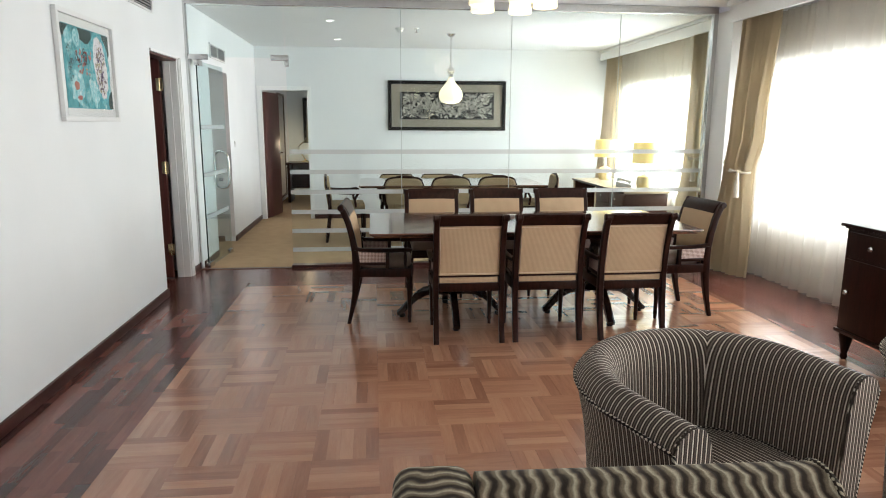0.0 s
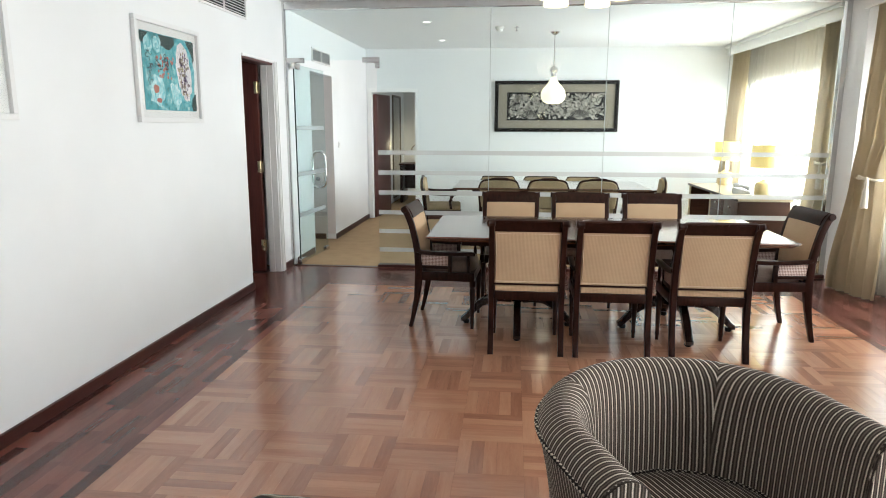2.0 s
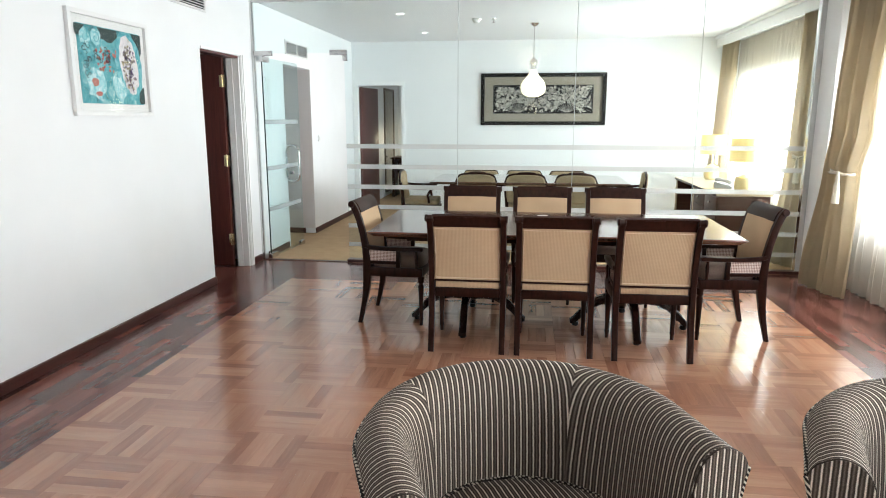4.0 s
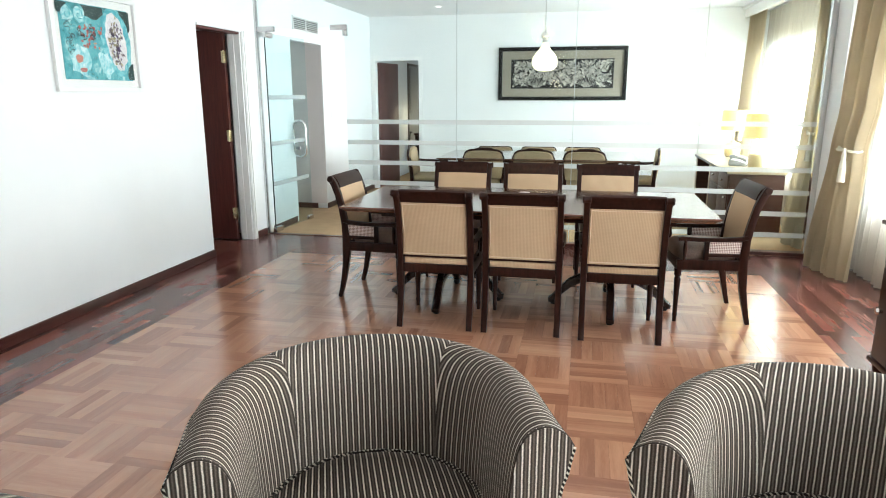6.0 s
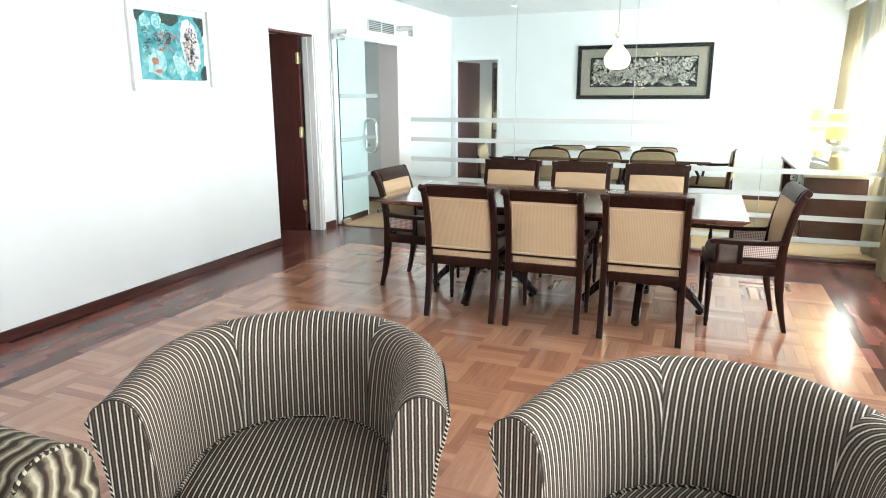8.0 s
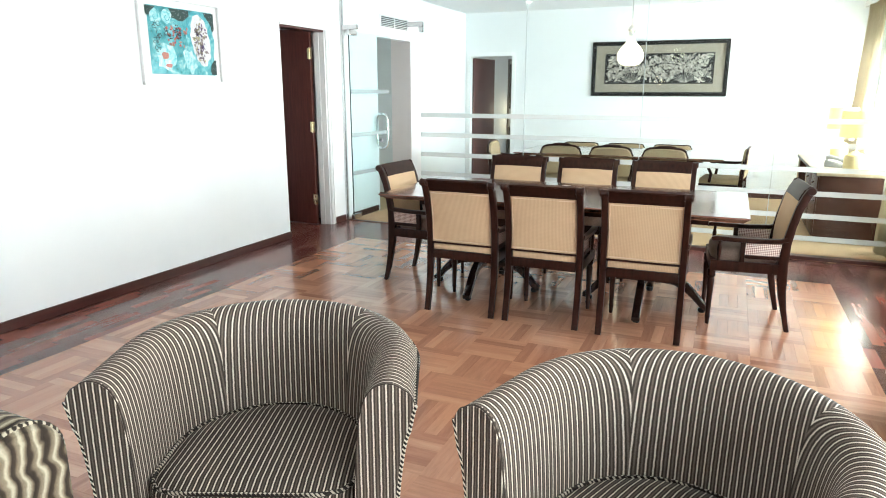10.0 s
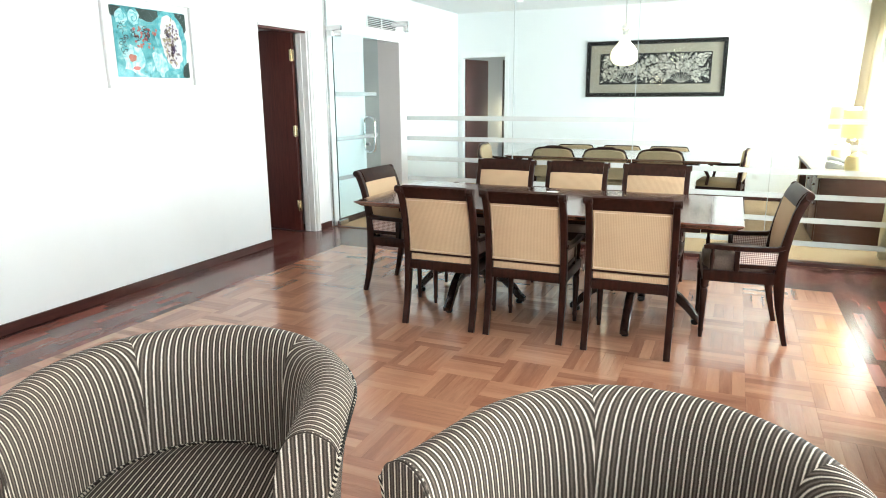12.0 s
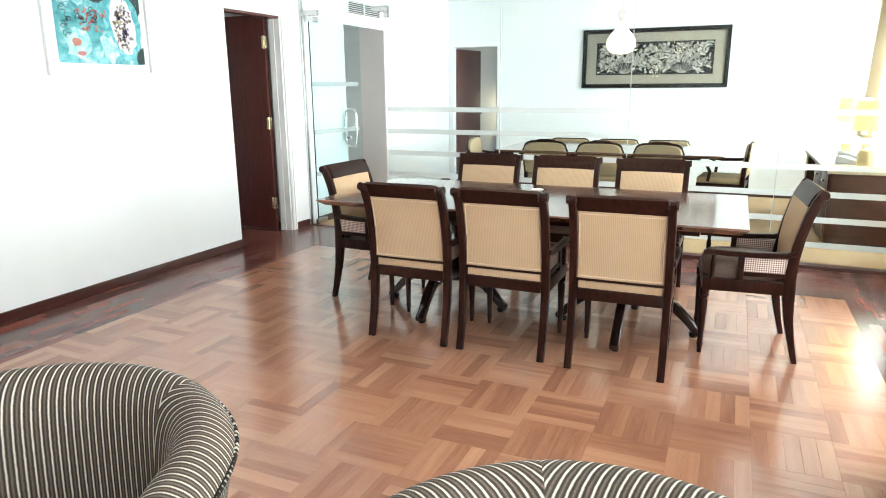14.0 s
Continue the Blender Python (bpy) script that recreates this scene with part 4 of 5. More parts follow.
# ---- sideboard by the near window ----
def sideboard(x0, x1, y0, y1, h):
    c = thing("sideboard", "dark stained wooden sideboard with drawers on turned feet", "cabinet")
    part("body", box(x0 + 0.03, x1 - 0.02, y0 + 0.03, y1 - 0.03, 0.19, h - 0.034, 0.004), DARKWOOD, c)
    bm = box(x0, x1, y0, y1, h - 0.022, h, 0.006)
    box(x0 + 0.018, x1 - 0.015, y0 + 0.018, y1 - 0.018, h - 0.034, h - 0.022, 0.004, bm)
    part("top", bm, DARKWOOD, c, "moulded overhanging top")
    part("moulding", box(x0 + 0.015, x1 - 0.015, y0 + 0.015, y1 - 0.015, 0.175, 0.20, 0.008), DARKWOOD, c)
    n = 3
    w = (y1 - y0 - 0.1) / n
    for k in range(n):
        a = y0 + 0.05 + k * w
        d = part("drawer", box(x0 + 0.016, x0 + 0.03, a + 0.008, a + w - 0.008, h - 0.20, h - 0.05, 0.004), DARKWOOD, c)
        part("knob", tube([(x0 + 0.016, a + w / 2, h - 0.125), (x0 + 0.004, a + w / 2, h - 0.125), (x0 - 0.004, a + w / 2, h - 0.125), (x0 - 0.014, a + w / 2, h - 0.125)], [0.008, 0.008, 0.017, 0.012], 12), CHROME, d, "round metal knob")
        d = part("cabinet_door", box(x0 + 0.016, x0 + 0.03, a + 0.008, a + w - 0.008, 0.215, h - 0.22, 0.004), DARKWOOD, c)
        part("knob", tube([(x0 + 0.016, a + w - 0.06, 0.45), (x0 + 0.004, a + w - 0.06, 0.45), (x0 - 0.004, a + w - 0.06, 0.45), (x0 - 0.014, a + w - 0.06, 0.45)], [0.008, 0.008, 0.017, 0.012], 12), CHROME, d, "round metal knob")
    for x in (x0 + 0.07, x1 - 0.07):
        for y in (y0 + 0.07, y1 - 0.07):
            part("foot", lathe([(0.016, 0.0), (0.024, 0.02), (0.018, 0.04), (0.024, 0.06), (0.036, 0.12), (0.044, 0.155), (0.04, 0.178)], x, y, 14), DARKWOOD, c, "turned foot")
    return c


sideboard(2.925, 3.42, 2.40, 3.84, 0.875)


# ---- framed pictures ----
def picture_frame(name, label, m, w, h, border, depth, frame_mat, mat_w, art):
    """Hangs in the x-z plane of its pose, facing -y."""
    p = thing(name, label, "picture", m=m)
    bm = box(-w / 2, w / 2, -depth, -0.002, -h / 2, -h / 2 + border, 0.003)
    box(-w / 2, w / 2, -depth, -0.002, h / 2 - border, h / 2, 0.003, bm)
    box(-w / 2, -w / 2 + border, -depth, -0.002, -h / 2 + border, h / 2 - border, 0.003, bm)
    box(w / 2 - border, w / 2, -depth, -0.002, -h / 2 + border, h / 2 - border, 0.003, bm)
    part("frame", bm, frame_mat, p)
    bx, bz = w / 2 - border, h / 2 - border
    part("mount", box(-bx, bx, -0.008, -0.003, -bz, bz), MATBOARD if frame_mat == BLACK else WHITEFRAME, p, smooth=False)
    ax, az = bx - mat_w[0], bz - mat_w[1]
    art_ob = part("artwork", box(-ax, ax, -0.011, -0.0085, -az, az), art, p, smooth=False)
    g = part("glazing", box(-bx, bx, -0.017, -0.015, -bz, bz), GLAZING, p, smooth=False)
    g.visible_shadow = False
    return p, art_ob


INK = plain("dark_print_ground", (0.018, 0.017, 0.016), 0.7, vary=0.3, spec=0.2)
def brushed(name, stops, scale):
    m, n, l, b = shader(name, stops[0][1], 0.6)
    co = n.new("ShaderNodeTexCoord")
    t = node(n, "TexNoise", Scale=scale, Detail=5.0, Distortion=2.5)
    l.new(co.outputs["Object"], t.inputs["Vector"])
    r = ramp(n, stops)
    l.new(t.outputs["Fac"], r.inputs[0])
    l.new(r.outputs[0], b.inputs["Base Color"])
    return m


TEAL = brushed("teal_paint", [(0.30, (0.02, 0.11, 0.11)), (0.42, (0.06, 0.32, 0.36)), (0.58, (0.13, 0.42, 0.46)), (0.72, (0.46, 0.66, 0.66))], 6.0)
pic, art = picture_frame("wall_picture", "long black framed print of pale leaves on dark ground", pose(1.165, YF, 1.745), 1.84, 0.755, 0.055, 0.034, BLACK, (0.13, 0.115), INK)
pic2, art2 = picture_frame("wall_picture", "colourful teal floral painting in a white frame", pose(XW, 4.527, 1.800, 0, 0, 90), 0.838, 0.645, 0.03, 0.03, WHITEFRAME, (0.06, 0.05), TEAL)
pic3, art3 = picture_frame("wall_picture", "teal painting in a white frame", pose(XW, 2.64, 1.803, 0, 0, 90), 0.88, 0.64, 0.03, 0.03, WHITEFRAME, (0.06, 0.05), TEAL)


# ---- painted and printed motifs ----
def flat_shapes(name, polys, y, mat, parent, label=""):
    bm = bmesh.new()
    for poly in polys:
        f = bm.faces.new([bm.verts.new((x, y, z)) for x, z in poly])
        f.normal_update()
        if f.normal.y > 0:
            f.normal_flip()
    return part(name, bm, mat, parent, label, smooth=False)


def leaf_poly(x, z, a, length, width):
    out = []
    for t, w in ((0, 0.0), (0.25, 0.8), (0.5, 1.0), (0.78, 0.6), (1.0, 0.0), (0.78, -0.6), (0.5, -1.0), (0.25, -0.8)):
        out.append((x + math.cos(a) * t * length - math.sin(a) * w * width / 2, z + math.sin(a) * t * length + math.cos(a) * w * width / 2))
    return out


def ribbon(points, width):
    left, right = [], []
    for i, (x, z) in enumerate(points):
        p, q = points[max(0, i - 1)], points[min(len(points) - 1, i + 1)]
        d = math.atan2(q[1] - p[1], q[0] - p[0])
        left.append((x - math.sin(d) * width / 2, z + math.cos(d) * width / 2))
        right.append((x + math.sin(d) * width / 2, z - math.cos(d) * width / 2))
    return [[left[i], left[i + 1], right[i + 1], right[i]] for i in range(len(points) - 1)]


def disc(x, z, rx, rz, n=18, wob=0.0, rnd=None, turn=0.0):
    out = []
    for i in range(n):
        a = 2 * math.pi * i / n
        k = 1 + (rnd.uniform(-wob, wob) if rnd else 0)
        px, pz = rx * k * math.cos(a), rz * k * math.sin(a)
        out.append((x + px * math.cos(turn) - pz * math.sin(turn), z + px * math.sin(turn) + pz * math.cos(turn)))
    return out


def island_paint(name, a, b, rough=0.7):
    m, n, l, bs = shader(name, a, rough)
    r = ramp(n, [(0.0, a), (1.0, b)])
    l.new(n.new("ShaderNodeNewGeometry").outputs["Random Per Island"], r.inputs[0])
    l.new(r.outputs[0], bs.inputs["Base Color"])
    return m


LEAFPAINT = island_paint("pale_leaf_print", (0.22, 0.205, 0.18), (0.78, 0.73, 0.65))
INKLINE = plain("dark_outline", (0.035, 0.04, 0.045), 0.7)
rnd = random.Random(4)
leaves, stems = [], []
AX, AZ = 0.735, 0.205
for cx in (-0.36, 0.36):
    for k in range(13):
        a0 = radians(-78 + 156 * k / 12)
        x, z, a = cx + 0.03 * math.sin(a0), -AZ + 0.015, math.pi / 2 - a0 * 0.75
        pts = [(x, z)]
        for s in range(14):
            x, z = x + 0.034 * math.cos(a), z + 0.034 * math.sin(a)
            a -= a0 * 0.03 + rnd.uniform(-0.06, 0.06)
            if abs(x) > AX - 0.01 or abs(z) > AZ - 0.01 or (cx < 0) != (x < 0):
                break
            pts.append((x, z))
            if s > 2:
                for side in (-1, 1):
                    if rnd.random() < 0.75:
                        leaves.append(leaf_poly(x, z, a + side * rnd.uniform(0.5, 1.1), rnd.uniform(0.045, 0.08), rnd.uniform(0.018, 0.03)))
        if len(pts) > 2:
            stems += ribbon(pts, 0.006)
for _ in range(260):
    x, z = rnd.uniform(-AX + 0.03, AX - 0.03), rnd.uniform(-AZ + 0.02, AZ - 0.02)
    if min(abs(x - 0.36), abs(x + 0.36)) < 0.10 and z < -0.04:
        continue
    leaves.append(leaf_poly(x, z, rnd.uniform(0, 2 * math.pi), rnd.uniform(0.04, 0.075), rnd.uniform(0.014, 0.03)))
leaves = [p for p in leaves if all(abs(x) < AX and abs(z) < AZ for x, z in p)]
flat_shapes("leaf_pattern", leaves, -0.0125, LEAFPAINT, art, "pale grey leaves")
flat_shapes("stem_pattern", stems, -0.0132, LEAFPAINT, art, "pale grey stems")

CREAM = brushed("pale_cyan_paint", [(0.35, (0.16, 0.50, 0.54)), (0.55, (0.42, 0.66, 0.68)), (0.7, (0.66, 0.76, 0.75))], 12.0)
ROSE = brushed("pale_rose_paint", [(0.35, (0.62, 0.60, 0.62)), (0.65, (0.74, 0.70, 0.70))], 14.0)
CYAN = brushed("bright_cyan_paint", [(0.4, (0.06, 0.34, 0.40)), (0.6, (0.20, 0.52, 0.56))], 9.0)
RED = island_paint("red_pink_paint", (0.44, 0.09, 0.11), (0.47, 0.22, 0.15))
VIOLET = island_paint("violet_fleck_paint", (0.07, 0.03, 0.15), (0.42, 0.36, 0.20))
DARKGREEN = plain("dark_green_paint", (0.02, 0.05, 0.045), 0.6)


def floral(art_ob, seed):
    """A loose flower painting: dark corners, a pale oval with flecks, outlined blooms and red dabs."""
    r = random.Random(seed)
    W, H = 0.35, 0.24
    clip = lambda poly: [(min(W - 0.002, max(-W + 0.002, x)), min(H - 0.002, max(-H + 0.002, z))) for x, z in poly]
    dark = [disc(W - 0.02, H - 0.02, 0.09, 0.11, 16, 0.2, r), disc(-0.03, H - 0.01, 0.10, 0.07, 16, 0.25, r), disc(-W + 0.03, H - 0.01, 0.07, 0.06, 14, 0.2, r), disc(W - 0.01, -H + 0.03, 0.05, 0.08, 14, 0.2, r)]
    flat_shapes("dark_corner", [clip(p) for p in dark], -0.0116, DARKGREEN, art_ob, "dark green corners")
    flat_shapes("cyan_halo", [clip(disc(0.19, 0.02, 0.15, 0.23, 30, 0.05, r, 0.15))], -0.0119, CYAN, art_ob, "bright cyan halo")
    flat_shapes("pale_oval", [clip(disc(0.19, 0.02, 0.10, 0.195, 44, 0.07, r, 0.16))], -0.0124, ROSE, art_ob, "pale oval")
    pale = [disc(-0.17, -0.12, 0.10, 0.10, 20, 0.25, r), disc(0.06, -0.14, 0.06, 0.09, 18, 0.25, r, 0.4), disc(-0.26, 0.17, 0.05, 0.05, 16, 0.2, r), disc(-0.15, 0.17, 0.05, 0.05, 16, 0.2, r)]
    flat_shapes("pale_patch", [clip(p) for p in pale], -0.0122, CREAM, art_ob, "pale cyan patches")
    fl = []
    for _ in range(110):
        a, q = r.uniform(0, 2 * math.pi), r.random() ** 0.5
        x, z = 0.19 + 0.066 * q * math.cos(a), 0.02 + 0.155 * q * math.sin(a)
        fl.append(leaf_poly(x, z, r.uniform(0, 6.28), r.uniform(0.02, 0.045), r.uniform(0.008, 0.018)))
    flat_shapes("fleck", [clip(p) for p in fl], -0.0130, VIOLET, art_ob, "violet flecks")
    dabs = [disc(r.uniform(-0.16, 0.05), r.uniform(-0.03, 0.11), r.uniform(0.007, 0.015), r.uniform(0.006, 0.013), 10, 0.3, r) for _ in range(34)] + [disc(-0.19, -0.11, 0.035, 0.025, 14, 0.2, r), disc(-0.16, -0.18, 0.035, 0.016, 14, 0.2, r)]
    flat_shapes("red_dab", [clip(p) for p in dabs], -0.0128, RED, art_ob, "red dabs")
    lines = []
    for x, z in ((-0.26, 0.10), (-0.24, 0.05), (-0.25, 0.0), (-0.25, -0.05), (-0.15, 0.08), (-0.13, 0.03), (-0.06, 0.09), (-0.04, 0.03), (-0.02, 0.07)):
        for _ in range(5):
            cx, cz, rr = x + r.uniform(-0.025, 0.025), z + r.uniform(-0.03, 0.03), r.uniform(0.009, 0.022)
            squash, start = r.uniform(0.5, 1.0), r.uniform(0, 6.28)
            lines += ribbon([(cx + rr * math.cos(start + k * 0.5), cz + squash * rr * math.sin(start + k * 0.5)) for k in range(r.randint(7, 13))], r.uniform(0.0028, 0.005))
    flat_shapes("outline", [clip(p) for p in lines], -0.0136, INKLINE, art_ob, "dark looping outlines")
    for cx, cz in ((-0.26, 0.17), (-0.15, 0.17)):
        flat_shapes("curl", ribbon([(cx + 0.004 * k * 0.9 * math.cos(k * 0.7), cz + 0.004 * k * 0.9 * math.sin(k * 0.7)) for k in range(2, 12)], 0.007), -0.0126, TEAL, art_ob, "teal curl")


floral(art2, 3)
floral(art3, 9)


# ---- far room table, chairs ----
dining_table(-0.17, 2.15, 8.02, 9.20, 0.73, "long dark meeting table behind the glass", thick=0.03)


def meeting_chair(m, label, flat=False):
    c = thing("meeting_chair", label, "chair", "chairs round the meeting table", m)
    prof = [(-0.27, 0.0, 0.8), (-0.245, 0.15, 0.9), (-0.225, 0.32, 1.1), (-0.222, 0.44, 1.1), (-0.232, 0.58, 1.0), (-0.25, 0.70, 0.9)]
    for s in (-1, 1):
        part("back_leg", bar_path([(s * 0.215, y, z, k) for y, z, k in prof], 0.036, 0.04), DARKWOOD, c)
        part("front_leg", lathe([(0.014, 0.0), (0.02, 0.2), (0.026, 0.38)], s * 0.215, 0.2, 10), DARKWOOD, c)
        part("arm", bar_path([(s * 0.235, -0.235, 0.64, 0.9), (s * 0.25, -0.12, 0.625, 1), (s * 0.265, 0.04, 0.62, 1.1), (s * 0.262, 0.13, 0.632, 1.1), (s * 0.255, 0.165, 0.615, 0.8)], 0.038, 0.03), DARKWOOD, c, "curved open arm")
        part("arm_support", bar_path([(s * 0.25, 0.13, 0.62, 1), (s * 0.245, 0.085, 0.54, 1), (s * 0.235, 0.10, 0.44, 1)], 0.03, 0.03), DARKWOOD, c)
    bm = box(-0.225, 0.225, -0.235, 0.215, 0.37, 0.42, 0.006)
    part("seat_frame", bm, DARKWOOD, c)
    part("seat", box(-0.22, 0.22, -0.21, 0.215, 0.415, 0.485, 0.03, seg=4), OLIVE, c, "olive gold padded seat")
    # arched back
    def arch(t, grow):
        x = -0.235 + 0.47 * t
        if flat:
            return x * (1 + grow), 0.70 + 0.052 * (1 - abs(2 * t - 1) ** 12) ** 0.5 + grow * 0.3
        return x * (1 + grow), 0.72 + 0.085 * (1 - abs(2 * t - 1) ** 7) ** 0.6 + 0.012 * (1 - abs(2 * t - 1) ** 2) + grow * 0.3
    rows = []
    n = 24
    for y, sh in ((-0.285, 0.94), (-0.272, 1.0), (-0.245, 1.0), (-0.225, 0.94)):
        ring = []
        for i in range(n + 1):
            x, z = arch(i / n, 0)
            ring.append((x * sh, y, 0.64 + (z - 0.64) * sh))
        for i in range(n, -1, -1):
            x, _ = arch(i / n, 0)
            ring.append((x * sh * 0.94, y + 0.035, 0.49))
        rows.append(ring)
    back = part("backrest", loft(rows), OLIVE, c, "olive gold upholstered arched back")
    pts = [(arch(i / 20, 0.02)[0], -0.262, arch(i / 20, 0.02)[1]) for i in range(21)]
    pts = [(-0.226, -0.225, 0.49)] + pts + [(0.226, -0.225, 0.49)]
    part("back_frame", tube(pts, 0.008 if flat else 0.014, 8), DARKWOOD, c, "thin dark wood frame round the back")
    if flat:
        return c
    crest = [(x, -0.265, z + 0.012) for x, y, z in pts[7:17]]
    part("crest", tube(crest, [0.004, 0.012, 0.015, 0.016, 0.016, 0.016, 0.016, 0.015, 0.012, 0.004], 8), DARKWOOD, back, "raised crest rail")
    return c


mc = meeting_chair(pose(0.38, 8.38, 0), "olive upholstered meeting chair with a dark wooden frame")
for x, y, a, k in ((0.963, 8.37, 0, 1), (1.545, 8.39, 0, 1), (-0.33, 8.52, -86, 1), (2.14, 8.62, 84, 1)):
    copy_thing(mc, pose(x, y, 0, 0, 0, a) @ Matrix.Scale(k, 4))

mf = meeting_chair(pose(0.335, 9.24, 0, 0, 0, 180), "olive gold meeting chair with a straight topped back", True)
for x in (0.93, 1.515):
    copy_thing(mf, pose(x, 9.24, 0, 0, 0, 180))


# ---- desk by the far window ----
def writing_desk(x0, x1, y0, y1, h):
    d = thing("writing_desk", "brown wooden desk with a pale top and kneehole", "desk")
    part("top", box(x0, x1, y0, y1, h - 0.03, h, 0.005), DESKTOP, d, "pale polished top")
    part("edge", box(x0 - 0.004, x0 - 0.0005, y0, y1, h - 0.028, h - 0.004, 0.001), DARKWOOD, d)
    yk = y0 + 0.52 * (y1 - y0)
    part("pedestal", box(x0 + 0.03, x1 - 0.02, y0 + 0.02, yk, 0.05, h - 0.0305, 0.004), DESKWOOD, d)
    part("plinth", box(x0 + 0.06, x1 - 0.05, y0 + 0.05, yk - 0.03, 0.0, 0.0495), BLACK, d)
    part("end_panel", box(x0 + 0.03, x1 - 0.02, y1 - 0.06, y1 - 0.02, 0.0, h - 0.0305, 0.003), DESKWOOD, d)
    part("post", box(x0 + 0.012, x0 + 0.029, yk - 0.05, yk, 0.04, h - 0.031, 0.002), DESKTOP, d, "pale edge post")
    part("post", box(x0 + 0.012, x0 + 0.029, y1 - 0.07, y1 - 0.02, 0.0, h - 0.031, 0.002), DESKTOP, d, "pale edge post")
    part("modesty_panel", box(x1 - 0.08, x1 - 0.06, yk, y1 - 0.06, 0.15, h - 0.031), DARKWOOD, d)
    w = (yk - y0 - 0.09) / 2
    for k in range(2):
        a = y0 + 0.03 + k * (w + 0.01)
        f = part("drawer", box(x0 + 0.016, x0 + 0.0295, a, a + w, h - 0.20, h - 0.045, 0.003), DESKWOOD, d)
        part("knob", tube([(x0 + 0.016, a + w / 2, h - 0.12), (x0 + 0.0, a + w / 2, h - 0.12), (x0 - 0.01, a + w / 2, h - 0.12)], [0.006, 0.013, 0.009], 10), CHROME, f)
        f = part("cabinet_door", box(x0 + 0.016, x0 + 0.0295, a, a + w, 0.06, h - 0.21, 0.003), DESKWOOD, d)
        part("knob", tube([(x0 + 0.016, a + 0.05, 0.40), (x0 + 0.0, a + 0.05, 0.40), (x0 - 0.01, a + 0.05, 0.40)], [0.006, 0.013, 0.009], 10), CHROME, f)
    return d


DESK_H = 0.68
writing_desk(2.98, 3.56, 7.62, 9.70, DESK_H)


def table_lamp(x, y, z, k=1.0):
    t = thing("table_lamp", "lit table lamp with a yellow drum shade", "lamp", "table lamps on the desk", pose(x, y, z) @ Matrix.Scale(k, 4))
    part("base", lathe([(0.07, 0), (0.08, 0.008), (0.08, 0.02), (0.088, 0.026), (0.094, 0.06), (0.094, 0.13), (0.082, 0.165), (0.04, 0.182), (0.016, 0.20)], 0, 0, 24), VASE, t, "squat cream ceramic base")
    part("stem", lathe([(0.008, 0.199), (0.008, 0.48)], 0, 0, 10), BRASS, t)
    rings = []
    for r0, z0 in ((0.160, 0.33), (0.150, 0.575), (0.147, 0.575), (0.157, 0.33)):
        rings.append([(r0 * math.cos(2 * math.pi * i / 28), r0 * math.sin(2 * math.pi * i / 28), z0) for i in range(28)])
    part("shade", loft(rings, caps=False, closed=True), SHADE, t, "glowing yellow fabric shade")
    return t


WARDROBE = timber("grey_brown_wardrobe_wood", (0.10, 0.085, 0.07), (0.17, 0.145, 0.12), 0.4, (14, 14, 1.5))
SMOKED = plain("smoky_mirror", (0.42, 0.40, 0.37), 0.12, 1.0, vary=0.05)
VASE = plain("cream_ceramic", (0.68, 0.55, 0.27), 0.3, vary=0.1)
table_lamp(3.37, 9.40, DESK_H)
table_lamp(3.30, 7.80, DESK_H)
bulb("bulb_desk_far", (3.37, 9.40, DESK_H + 0.46), 4)
bulb("bulb_desk_near", (3.30, 7.80, DESK_H + 0.46), 4)


def telephone(m):
    t = thing("telephone", "grey desk telephone with its handset", "telephone", m=m)
    bm = bmesh.new()
    loft([[(-0.09, -0.10, 0.0), (0.09, -0.10, 0.0), (0.09, 0.10, 0.0), (-0.09, 0.10, 0.0)], [(-0.09, -0.10, 0.03), (0.09, -0.10, 0.03), (0.085, 0.10, 0.075), (-0.085, 0.10, 0.075)]], bm)
    bmesh.ops.bevel(bm, geom=bm.edges[:], offset=0.008, segments=2, affect="EDGES")
    part("body", bm, PHONE, t)
    part("handset", tube([(-0.055, -0.085, 0.058), (-0.055, -0.06, 0.078), (-0.055, 0.0, 0.092), (-0.055, 0.06, 0.104), (-0.055, 0.09, 0.092)], [0.026, 0.024, 0.016, 0.024, 0.026], 10), PHONE, t, "dark curved handset")
    for i in range(3):
        for j in range(4):
            part("key", box(0.0 + i * 0.026, 0.018 + i * 0.026, -0.07 + j * 0.026, -0.055 + j * 0.026, 0.036 + j * 0.0055, 0.048 + j * 0.0055, 0.002), PLASTIC, t)
    return t


telephone(pose(3.22, 8.25, DESK_H, 0, 0, 70))


# ---- ceiling and wall fixtures ----
def pendant(x, y, top):
    p = thing("pendant_lamp", "lit opal glass pendant lamp shaped like a drop", "lamp")
    part("canopy", lathe([(0.055, top - 0.001), (0.055, top - 0.012), (0.03, top - 0.035), (0.008, top - 0.045)], x, y, 18), CHROME, p)
    part("rod", lathe([(0.006, top - 0.04), (0.006, 2.13)], x, y, 8), CHROME, p)
    part("holder", lathe([(0.012, 2.185), (0.045, 2.16), (0.052, 2.13), (0.03, 2.11), (0.028, 2.06), (0.034, 2.05)], x, y, 18), CHROME, p, "white and steel lamp holder")
    part("globe", lathe([(0.033, 2.055), (0.042, 2.02), (0.075, 1.973), (0.118, 1.926), (0.146, 1.877), (0.153, 1.834), (0.145, 1.790), (0.118, 1.753), (0.072, 1.732), (0.012, 1.725)], x, y, 32), OPAL, p, "glowing cream glass globe")
    return p


pendant(1.02, 8.72, 2.60)
bulb("bulb_pendant", (1.02, 8.72, 1.62), 3, 0.1)


